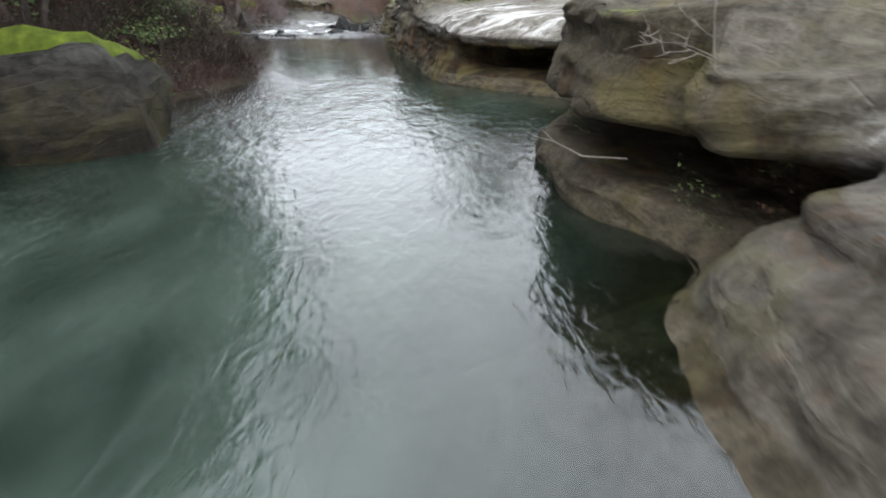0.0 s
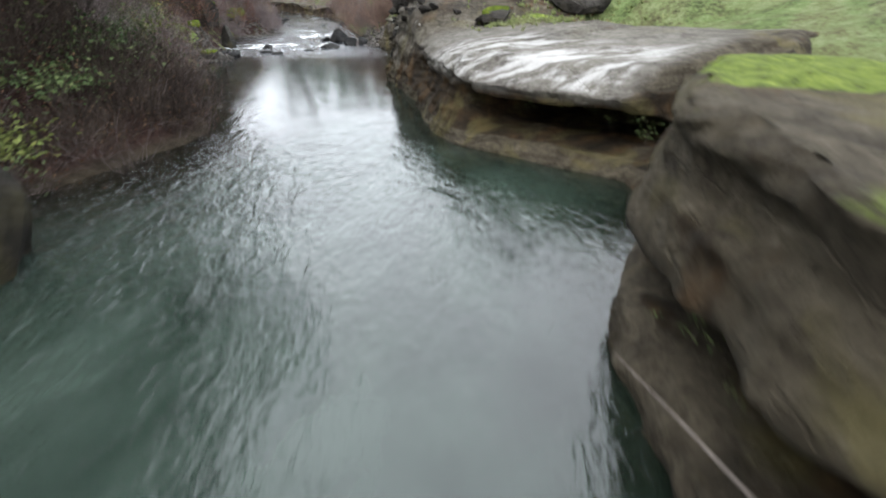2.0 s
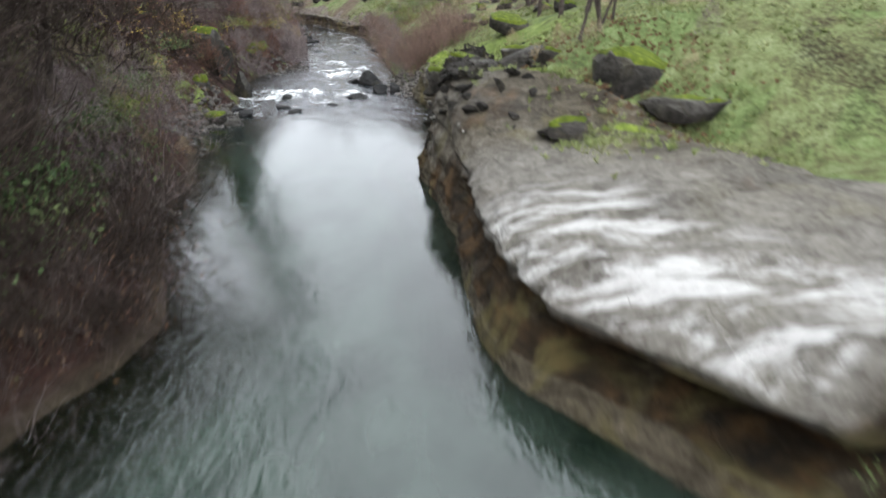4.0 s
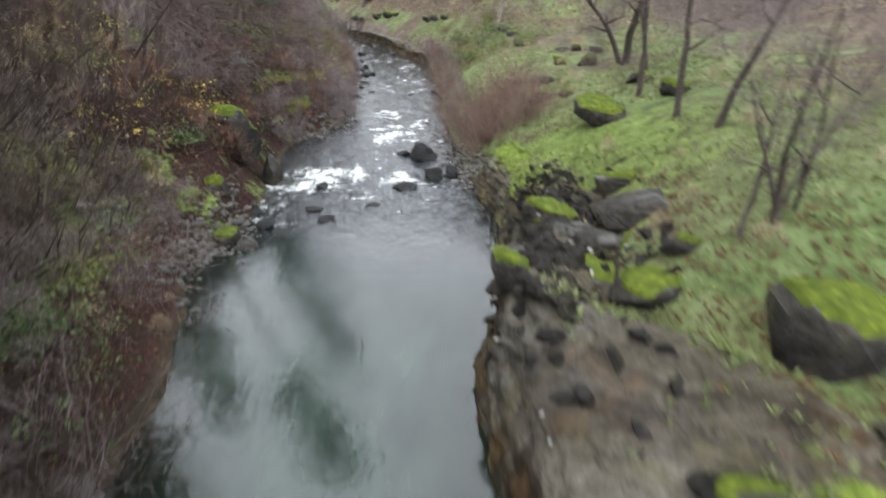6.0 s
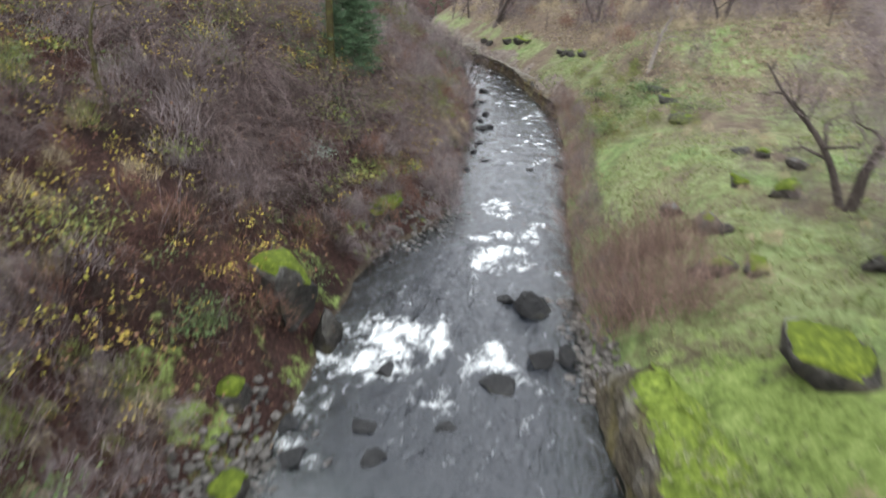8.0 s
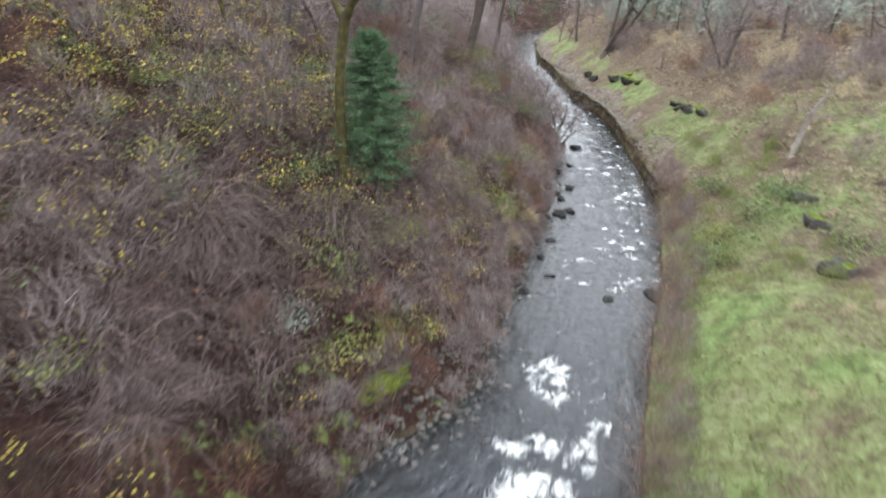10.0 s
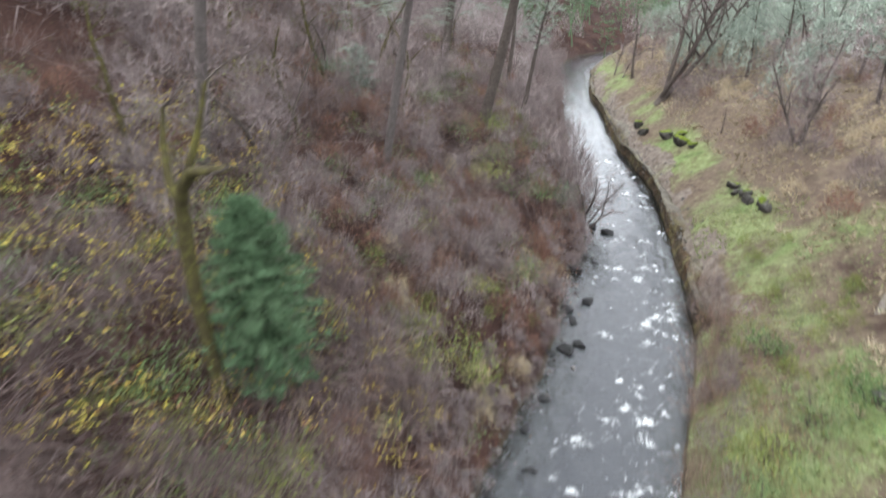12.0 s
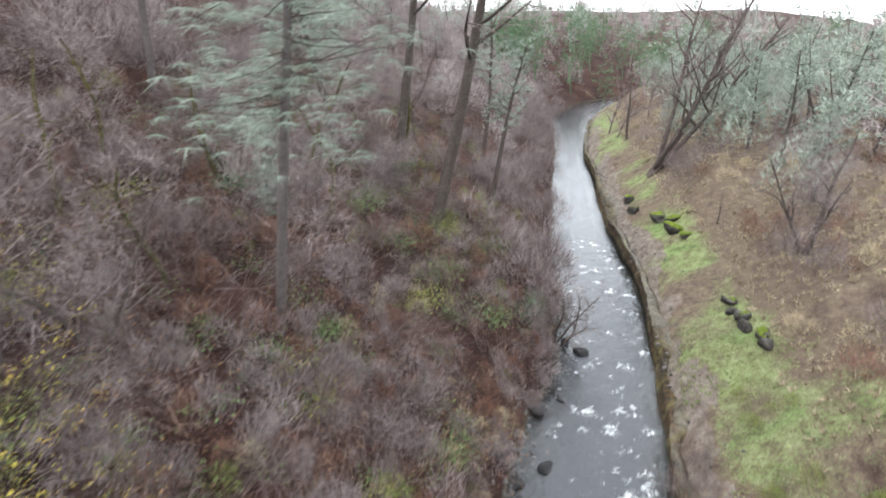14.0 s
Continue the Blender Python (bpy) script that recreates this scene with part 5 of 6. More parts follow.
def ribbon(rng, path, width):
    """A tapering flat stem along a path: (verts, tris)."""
    n = len(path)
    side = np.cross(path[-1] - path[0], rng.normal(0, 1, 3))
    side *= width / (np.linalg.norm(side) + 1e-9)
    taper = np.linspace(1, 0.3, n)[:, None]
    v = np.concatenate([path - side * taper, path + side * taper])
    i = np.arange(n - 1)
    return v, np.concatenate([np.stack([i, i + 1, i + 1 + n], -1), np.stack([i, i + 1 + n, i + n], -1)])


def bramble_mound(seed, stems, radius, tall):
    """A heap of long stems that rise, arch over and hang down all round."""
    rng = np.random.default_rng(seed)
    out = []
    for _ in range(stems):
        a, high = rng.uniform(0, 6.283), tall * rng.uniform(0.35, 1.1)
        reach, turn = radius * rng.uniform(0.5, 1.25), rng.normal(0, 0.35)
        u = np.linspace(0, 1, 5)
        r = reach * (0.12 + u)
        z = high * (0.55 + 1.5 * u - 1.75 * u ** 2) * rng.uniform(0.8, 1.15)
        path = np.stack([r * np.cos(a + turn * u), r * np.sin(a + turn * u), z], -1) + rng.normal(0, 0.05, (5, 3))
        out.append(ribbon(rng, path, 0.0075))
        for _ in range(4):
            h = rng.integers(1, 5)
            w = rng.normal(0, 0.6, 3) + np.array([math.cos(a), math.sin(a), -0.5])
            out.append(sprig(rng, path[h], path[h] + w / np.linalg.norm(w) * rng.uniform(0.15, 0.5), 0.005))
    return merge(out)


def leaf_clump(seed, count, spread, tall, size):
    rng = np.random.default_rng(seed)
    c = rng.normal(0, 1, (count, 3)) * np.array([spread, spread, tall * 0.9]) * 0.5
    c[:, 2] = np.abs(c[:, 2]) + 0.04
    u = rng.normal(0, 1, (count, 3))
    u[:, 2] *= 0.5
    u /= np.linalg.norm(u, axis=1)[:, None]
    w = np.cross(u, rng.normal(0, 1, (count, 3)) + np.array([0, 0, 1.5]))
    w /= np.linalg.norm(w, axis=1)[:, None] + 1e-9
    s = size * rng.uniform(0.6, 1.3, count)[:, None]
    lift = np.cross(u, w) * s * 0.18
    v = np.stack([c - u * s, c - w * s * 0.55 + lift, c + u * s, c + w * s * 0.55 + lift], 1).reshape(-1, 3)
    i = np.arange(count)[:, None] * 4
    return v, np.concatenate([i + np.array([[0, 1, 2]]), i + np.array([[0, 2, 3]])])


def scatter(rng, count, stretch, side, reach, power=1.0, patch=None):
    """Random places on one bank: y within the stretch, distance inland within reach; patch: (seed, share) keeps them in drifts."""
    y = rng.uniform(*stretch, count)
    d = reach[0] + (reach[1] - reach[0]) * rng.random(count) ** power
    x = bank_r(y) + d / lean(y) if side > 0 else bank_l(y) - d / lean(y)
    if patch:
        field = fbm(x * 0.28, y * 0.28, patch[0], 3)
        keep = field > np.quantile(field, 1 - patch[1])
        x, y = x[keep], y[keep]
    return x, y, height(x, y)


def spread_out(templates, x, y, z, size, rng, tilt=0.12, wide=1.0, lift=0.0):
    return [(rng.integers(len(templates)), spin(rng, rng.uniform(*size), tilt, wide), np.array([a, b, c + lift])) for a, b, c in zip(x, y, z)]


rng = np.random.default_rng(77)
THICKETS = [thicket(300 + k, 20, 1.4, 1.3, 0.75, 5, 0.006) for k in range(8)]
UPRIGHT = [thicket(320 + k, 26, 1.5, 1.2, 0.28, 6, 0.006) for k in range(5)]
spots = spread_out(THICKETS, *scatter(rng, 120, (22, 42), -1, (0.9, 13), 0.9, (101, 0.7)), (0.7, 1.3), rng, 0.25)
spots += spread_out(THICKETS, *scatter(rng, 240, (40, 76), -1, (0.6, 18), 0.9, (101, 0.7)), (0.7, 1.5), rng, 0.25)
spots += spread_out(THICKETS, *scatter(rng, 90, (74, 130), -1, (0.2, 16), 1.0), (1.3, 2.8), rng, 0.2)
MOUNDS = [bramble_mound(330 + k, 125, 1.5, 1.5) for k in range(5)]
heaps = spread_out(MOUNDS, *scatter(rng, 74, (29.5, 46), -1, (1.6, 9)), (0.7, 1.25), rng, 0.2)
heaps += spread_out(MOUNDS, *scatter(rng, 22, (19, 28), -1, (2.2, 8)), (0.5, 0.9), rng, 0.25)
heaps += spread_out(MOUNDS, *scatter(rng, 60, (44, 66), -1, (3, 17)), (0.6, 1.1), rng, 0.25)
joined("bramble_heaps", MOUNDS, heaps, HEAPTWIG, "heaps of drooping purplish-brown bramble stems", "undergrowth")
joined("bramble_thicket", THICKETS, spots, TWIG, "tangled grey-brown leafless brambles covering the slope", "undergrowth")
spots = spread_out(THICKETS, *scatter(rng, 110, (22, 66), -1, (0.3, 14), 1.0, (90, 0.6)), (0.7, 1.3), rng, 0.25)
count = len(spots)
spots += spread_out(UPRIGHT, *scatter(rng, 75, (31.6, 35.2), 1, (0.3, 2.5)), (0.5, 0.95), rng, 0.1)
spots += spread_out(UPRIGHT, *scatter(rng, 60, (35.5, 60), 1, (0.0, 0.8)), (0.4, 0.85), rng, 0.1)
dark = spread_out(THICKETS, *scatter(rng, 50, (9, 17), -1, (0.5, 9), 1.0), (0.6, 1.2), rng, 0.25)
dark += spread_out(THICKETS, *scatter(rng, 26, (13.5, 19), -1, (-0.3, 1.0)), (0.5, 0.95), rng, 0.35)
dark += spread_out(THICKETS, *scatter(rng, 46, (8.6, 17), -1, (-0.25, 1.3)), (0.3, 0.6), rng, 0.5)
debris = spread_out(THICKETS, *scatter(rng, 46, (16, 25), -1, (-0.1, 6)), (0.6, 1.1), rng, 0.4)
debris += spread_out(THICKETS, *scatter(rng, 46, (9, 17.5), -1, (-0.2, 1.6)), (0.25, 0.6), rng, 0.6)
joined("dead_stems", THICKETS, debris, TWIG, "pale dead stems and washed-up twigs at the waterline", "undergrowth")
joined("bank_brush", THICKETS, dark, SHADETWIG, "tangle of dead stems, coloured darker for the shade of the bank", "undergrowth")
joined("willow_thicket", THICKETS + UPRIGHT, [(k + (8 if i >= count else 0), m, o) for i, (k, m, o) in enumerate(spots)], TWIGRED, "reddish-brown leafless willow shoots at the water's edge", "undergrowth")
GREENS = [leaf_clump(340 + k, 90, 0.7, 0.7, 0.048) for k in range(4)]
SPARSE = [leaf_clump(350 + k, 14, 0.42, 0.5, 0.05) for k in range(6)]
LITTER = [leaf_clump(360 + k, 60, 1.2, 0.7, 0.035) for k in range(4)]
rng = np.random.default_rng(78)
spots = spread_out(GREENS, *scatter(rng, 560, (24, 76), -1, (0.5, 18), 1.0, (94, 0.45)), (0.45, 1.1), rng, lift=0.15) + spread_out(GREENS, *scatter(rng, 150, (28, 46), -1, (3, 12), 1.0, (97, 0.5)), (0.4, 0.8), rng, lift=0.9)
spots += spread_out(GREENS, *scatter(rng, 90, (11, 22), -1, (0.6, 4.5), 1.0, (95, 0.6)), (0.6, 1.3), rng, lift=0.1)
spots += spread_out(GREENS, *scatter(rng, 60, (46, 60), 1, (1.5, 6), 1.0, (96, 0.7)), (0.5, 1.0), rng)
joined("evergreen_leaves", GREENS, spots, LEAFGREEN, "small evergreen shrubs and ivy among the brambles", "undergrowth")
joined("autumn_leaves", SPARSE, spread_out(SPARSE, *scatter(rng, 320, (32, 43), -1, (4, 12)), (0.5, 1.1), rng, lift=1.1) + spread_out(SPARSE, *scatter(rng, 760, (24, 45), -1, (0.8, 12), 1.0, (97, 0.8)), (0.4, 1.0), rng, lift=1.0), LEAFYELLOW, "scattered yellow autumn leaves still on the brambles", "leaves")
joined("leaf_litter", LITTER, spread_out(LITTER, *scatter(rng, 1500, (22, 84), -1, (0.5, 20), 1.0, (98, 0.6)), (0.7, 1.5), rng) + spread_out(LITTER, *scatter(rng, 260, (8.5, 22), -1, (0.05, 4), 1.0, (123, 0.75)), (0.35, 0.8), rng) + spread_out(LITTER, *scatter(rng, 90, (43, 59), 1, (0.3, 2.6)), (0.5, 1.0), rng), LEAFRUST, "rust-brown fallen leaves and dead bracken", "leaves")

IVY = [leaf_clump(380 + k, 46, 0.26, 0.3, 0.022) for k in range(3)]


def ivy(x, y, z, size, seed):
    ob = new("ivy_clump", None)
    rg = np.random.default_rng(seed)
    tagged(part("foliage", mesh_np("foliage", *IVY[seed % 3], LEAFGREEN, False), ob), kind="stuff")
    part("stem", mesh_np("stem", *tube(wander(rg, (0, 0, -0.06), (0.1, 0, 1), 0.24, 4, 0.15), [0.006, 0.005, 0.004, 0.003, 0.002], 4), BARK), ob, "thin brown stem")
    ob.matrix_world = pose(x, y, z, 0, 0, seed * 67) @ Matrix.Scale(size, 4)
    return tagged(ob, "small green leafy sprig growing from the rock face", "ivy", "rock sprigs")


for k, (x, y, z, size) in enumerate(((1.42, 6.2, 0.62, 0.8), (1.46, 5.7, 0.55, 0.5), (2.05, 4.35, 0.3, 0.9), (2.15, 4.2, 0.1, 0.8), (2.5, 4.0, 0.62, 0.7), (1.9, 12.9, 0.55, 0.8), (1.35, 13.2, 0.55, 0.7), (2.5, 12.2, 0.5, 0.7), (2.75, 11.2, 0.5, 0.9),
                                     (-4.6, 8.9, 0.35, 1.2), (-4.9, 7.6, 0.5, 1.4), (-5.1, 7.1, 0.5, 1.3), (-5.0, 9.6, 0.4, 1.3))):
    ivy(x, y, z, size, k)
spots = [(rng.integers(4), spin(rng, rng.uniform(0.15, 0.4), 0.3), np.array([rng.uniform(2.2, 3.8), rng.uniform(1.6, 4.4), rng.uniform(0.62, 0.8)])) for _ in range(34)]
spots = [(k, m, np.array([o[0], o[1], float(surface(o[0], o[1])) - 0.03])) for k, m, o in spots]
joined("fallen_leaves", LITTER, spots, LEAFRUST, "brown fallen leaves caught on the rock steps", "leaves")

TUFTS = [blades(np.random.default_rng(370 + k), (0, 0, 0), 9, 0.1, 0.012, 0.9) for k in range(5)]
gx, gy, gz = scatter(np.random.default_rng(79), 16000, (19, 66), 1, (0.8, 13), 1.2, (61, 0.7))
clump = np.random.default_rng(84)
spots = [(px + clump.normal(0, pr), py + clump.normal(0, pr)) for px, py, pr in TURF for _ in range(150)]
sx, sy = np.array(spots).T
gx, gy = np.concatenate([gx, sx]), np.concatenate([gy, sy])
gz = surface(gx, gy)
joined("grass", TUFTS, spread_out(TUFTS, gx, gy, gz, (0.6, 1.5), rng, 0.2), BLADE, "short bright green winter grass", "grass")
gx, gy, gz = scatter(np.random.default_rng(80), 15000, (50, 115), 1, (3.5, 30), 1.0, (99, 0.75))
fade = np.array([(px + clump.normal(0, pr), py + clump.normal(0, pr)) for px, py, pr in ((2.1, 18.5, 0.5), (3.0, 17.9, 0.4), (2.5, 20.4, 0.5), (1.3, 20.0, 0.5), (0.4, 22.6, 0.6), (1.4, 22.0, 0.6), (0.9, 24.2, 0.6), (3.4, 19.0, 0.5), (1.9, 19.4, 0.35), (2.7, 19.6, 0.45)) for _ in range(110)])
joined("dead_grass", TUFTS, spread_out(TUFTS, fade[:, 0], fade[:, 1], surface(fade[:, 0], fade[:, 1]), (0.5, 1.1), rng, 0.4), LEAFRUST, "brown dead grass and leaves on the outcrop", "grass")
joined("dry_grass", TUFTS, spread_out(TUFTS, gx, gy, gz, (1.5, 3.4), rng, 0.25), DRYBLADE, "dead straw-coloured grass on the slope", "grass")

def twig_cloud(seed, count, wide, tall, length, width, wild=0.5):
    """A dome of very fine sprigs that point out and up."""
    rng = np.random.default_rng(seed)
    a, r = rng.uniform(0, 6.283, count), np.sqrt(rng.random(count))
    h = rng.random(count) ** 0.8
    c = np.stack([r * np.cos(a) * wide * np.sqrt(1 - 0.75 * h), r * np.sin(a) * wide * np.sqrt(1 - 0.75 * h), h * tall * (1 - 0.45 * r ** 2)], -1)
    w = c * np.array([0.9, 0.9, 0.35]) / wide + rng.normal(0, wild, (count, 3)) + np.array([0, 0, 0.75])
    w /= np.linalg.norm(w, axis=1)[:, None]
    side = np.cross(w, rng.normal(0, 1, (count, 3)))
    side /= np.linalg.norm(side, axis=1)[:, None] + 1e-9
    ln = length * rng.uniform(0.5, 1.3, count)[:, None]
    v = np.stack([c - side * width, c + side * width, c + w * ln], 1).reshape(-1, 3)
    return v, np.arange(count * 3).reshape(-1, 3)


CLOUDS = [twig_cloud(500 + k, 280, 0.62, 1.0, 0.38, 0.0066) for k in range(8)]
FARCLOUDS = [twig_cloud(515 + k, 290, 0.8, 1.5, 0.3, 0.012, 1.0) for k in range(5)]
TALLCLOUDS = [twig_cloud(510 + k, 260, 0.7, 1.7, 0.5, 0.0068) for k in range(5)]
rng = np.random.default_rng(83)
spots = spread_out(CLOUDS, *scatter(rng, 860, (30, 80), -1, (0.2, 20), 0.85, (110, 0.6)), (0.6, 1.6), rng, 0.2)
spots += spread_out(CLOUDS, *scatter(rng, 90, (64, 130), -1, (0.0, 5)), (1.4, 3.0), rng, 0.15)
spots += spread_out(CLOUDS, *scatter(rng, 260, (28, 150), -1, (18, 60)), (1.8, 3.6), rng, 0.15)
spots += spread_out(CLOUDS, *scatter(rng, 200, (62, 116), 1, (4.5, 34), 1.0, (124, 0.55)), (0.7, 2.0), rng, 0.2)
spots += spread_out(CLOUDS, *scatter(rng, 130, (17, 26), -1, (0.8, 8)), (0.5, 1.0), rng, 0.4)
spots += spread_out(CLOUDS, *scatter(rng, 190, (33, 66), -1, (-0.1, 1.4)), (0.4, 1.0), rng, 0.4)
spots += spread_out(CLOUDS, *scatter(rng, 110, (43, 56), -1, (1.5, 8)), (0.6, 1.2), rng, 0.3)
joined("lilac_brush", CLOUDS, spots, LILACTWIG, "soft lilac-grey clouds of bare twigs on the slope", "undergrowth")
spots = spread_out(CLOUDS, *scatter(rng, 700, (22, 80), -1, (0.3, 18), 1.0, (111, 0.45)), (0.5, 1.2), rng, 0.2)
spots += spread_out(CLOUDS, *scatter(rng, 420, (60, 116), 1, (5, 30), 1.0, (112, 0.45)), (0.5, 1.5), rng, 0.2)
joined("rusty_brush", CLOUDS, spots, RUSTTWIG, "rust-red dead bracken and shrub stems", "undergrowth")
spots = spread_out(CLOUDS, *scatter(rng, 330, (20, 80), -1, (0.2, 18), 1.0, (113, 0.42)), (0.4, 0.9), rng, 0.2)
spots += spread_out(CLOUDS, *scatter(rng, 110, (19, 29), -1, (1.5, 8), 1.0, (127, 0.6)), (0.4, 0.9), rng, 0.2)
spots += spread_out(CLOUDS, *scatter(rng, 60, (44, 62), 1, (1.0, 5), 1.0, (114, 0.6)), (0.4, 0.8), rng, 0.2)
joined("olive_brush", CLOUDS, spots, OLIVE, "low olive-green leafy brush", "undergrowth")
spots = spread_out(CLOUDS, *scatter(rng, 260, (60, 120), 1, (3.5, 34), 1.0, (115, 0.6)), (0.5, 1.2), rng, 0.2)
spots += spread_out(CLOUDS, *scatter(rng, 26, (15, 24), -1, (0.2, 3.5)), (0.2, 0.4), rng, 0.3)
spots += spread_out(CLOUDS, *scatter(rng, 70, (18, 29), -1, (1.5, 8), 1.0, (126, 0.6)), (0.35, 0.8), rng, 0.3)
spots += spread_out(CLOUDS, *scatter(rng, 90, (18, 44), 1, (2.5, 12)), (0.2, 0.5), rng, 0.3)
spots += spread_out(CLOUDS, *scatter(rng, 40, (40, 58), -1, (0.3, 6)), (0.4, 0.9), rng, 0.3)
joined("straw_tussocks", CLOUDS, spots, STRAW, "bleached straw tussocks of dead grass", "grass")
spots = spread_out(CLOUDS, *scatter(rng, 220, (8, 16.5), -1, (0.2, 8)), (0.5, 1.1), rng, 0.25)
# darker sprays stand in for the shaded hollows of the bank
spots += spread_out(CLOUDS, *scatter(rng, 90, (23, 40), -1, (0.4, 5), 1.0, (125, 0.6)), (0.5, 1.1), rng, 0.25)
# mostly unseen crown twigs, added to darken the creek's reflection
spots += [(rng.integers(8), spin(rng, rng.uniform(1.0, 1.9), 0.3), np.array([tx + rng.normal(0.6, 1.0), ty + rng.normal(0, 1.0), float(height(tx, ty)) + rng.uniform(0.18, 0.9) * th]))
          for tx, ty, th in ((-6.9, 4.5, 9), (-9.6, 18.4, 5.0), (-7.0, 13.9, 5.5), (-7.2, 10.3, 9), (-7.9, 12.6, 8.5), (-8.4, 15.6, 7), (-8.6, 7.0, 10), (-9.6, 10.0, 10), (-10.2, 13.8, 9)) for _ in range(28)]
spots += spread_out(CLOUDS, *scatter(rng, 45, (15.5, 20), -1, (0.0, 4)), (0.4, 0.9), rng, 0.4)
joined("dark_brush", CLOUDS, spots, SHADETWIG, "fine twigs, coloured darker for shade, on the bank and in the alder crowns", "undergrowth")
spots = spread_out(TALLCLOUDS, *scatter(rng, 330, (62, 140), 1, (4.5, 50), 1.0, (116, 0.65)), (0.8, 2.0), rng, 0.12)
spots += spread_out(TALLCLOUDS, *scatter(rng, 150, (40, 66), 1, (6, 26), 1.0, (117, 0.6)), (0.6, 1.5), rng, 0.12)
spots += spread_out(TALLCLOUDS, *scatter(rng, 46, (19, 40), 1, (4.5, 14)), (0.35, 0.8), rng, 0.2)
spots += spread_out(TALLCLOUDS, *scatter(rng, 80, (32, 59), 1, (0.1, 1.0)), (0.35, 0.7), rng, 0.12)
far = spread_out(FARCLOUDS, *scatter(rng, 150, (84, 150), 1, (13, 60)), (1.6, 3.2), rng, 0.12)
far += spread_out(FARCLOUDS, *scatter(rng, 150, (78, 150), -1, (3, 50)), (1.6, 3.4), rng, 0.12)
CROWNS = [twig_cloud(525 + k, 420, 0.9, 1.4, 0.42, 0.0048, 1.1) for k in range(5)]
haze = [(k, m, o + np.array([0, 0, rng.uniform(-0.3, 3.2)])) for k, m, o in spread_out(CROWNS, *scatter(rng, 560, (42, 104), -1, (7, 46), 1.0, (121, 0.8)), (1.2, 2.4), rng, 0.5)]
joined("crown_haze", CROWNS, haze, LILACTWIG, "soft grey-lilac crowns of bare oaks on the slope", "woods")
far += spread_out(FARCLOUDS, *scatter(rng, 140, (150, 330), -1, (0, 170)), (3.0, 5.0), rng, 0.12)
far += spread_out(FARCLOUDS, *scatter(rng, 150, (150, 360), 1, (0, 190)), (3.5, 7.0), rng, 0.12)
joined("hazy_woods", FARCLOUDS, far, HAZETWIG, "grey-lilac haze of bare crowns on the far slopes", "woods")
far = spread_out(FARCLOUDS, *scatter(rng, 230, (76, 150), 1, (6, 55), 1.0, (118, 0.75)), (1.5, 3.0), rng, 0.12, lift=1.2)
far += spread_out(FARCLOUDS, *scatter(rng, 90, (72, 112), 1, (8, 34), 1.0, (119, 0.6)), (1.0, 2.0), rng, 0.3, lift=3.0)
far += spread_out(FARCLOUDS, *scatter(rng, 30, (60, 150), -1, (12, 55)), (1.4, 2.6), rng, 0.12, lift=2.5)
far += spread_out(FARCLOUDS, *scatter(rng, 50, (150, 300), -1, (0, 150)), (2.5, 4.5), rng, 0.12, lift=1.0)
far += spread_out(FARCLOUDS, *scatter(rng, 90, (150, 340), 1, (0, 170)), (2.5, 4.8), rng, 0.12, lift=1.0)
joined("lichen_woods", FARCLOUDS, far, GREYNEEDLE, "grey-green lichen-hung crowns on the slopes", "woods")
crowns = [(rng.integers(5), spin(rng, rng.uniform(0.5, 1.0), 0.6), np.array([tx + rng.normal(0.2, 0.9), ty + rng.normal(0, 0.9), float(height(tx, ty)) + rng.uniform(1.6, 5.2)]))
          for tx, ty in ((1.6, 31.0), (2.0, 27.3), (2.5, 26.0), (2.2, 34.3), (9.3, 32.0), (5.6, 23.5), (1.7, 36.4), (5.0, 38.0), (4.5, 30.0), (-1.5, 62.5), (-10.8, 71.4)) for _ in range(17)]
joined("oak_twigs", CROWNS, crowns, LILACTWIG, "pinkish-grey fine twigs in the crowns of the meadow oaks", "twigs")
joined("pale_scrub", TALLCLOUDS, spots, TWIG, "pinkish-grey bare scrub of the meadow side", "undergrowth")

# ---- leafy shrubs and a stick ----
def shrub(x, y, tall, wide, leaf, label, seed, name="leafy_shrub", z=None, leaves=170, size=0.045):
    """An evergreen or autumn shrub: bent stems and a lobed mass of leaves."""
    rg = np.random.default_rng(seed)
    ob = new(name, None)
    ob.location = (x, y, float(surface(x, y)) if z is None else z)
    lobes = []
    for k in range(4):
        a = k * 1.7 + rg.random()
        tip = np.array([math.cos(a) * wide * 0.45, math.sin(a) * wide * 0.45, tall * rg.uniform(0.35, 0.75)])
        mid = tip * np.array([0.4, 0.4, 0.6])
        part("stem", mesh_np("stem", *tube([(0, 0, -0.1), mid, tip], [0.03, 0.02, 0.008], 5), BARK), ob)
        v, f = leaf_clump(seed * 5 + k, leaves, wide * 0.62, tall * 0.5, size)
        lobes.append((v + tip * np.array([1, 1, 0.55]), f))
    tagged(part("foliage", mesh_np("foliage", *merge(lobes), leaf, False), ob), kind="stuff")
    return tagged(ob, label, "shrub", "slope shrubs")


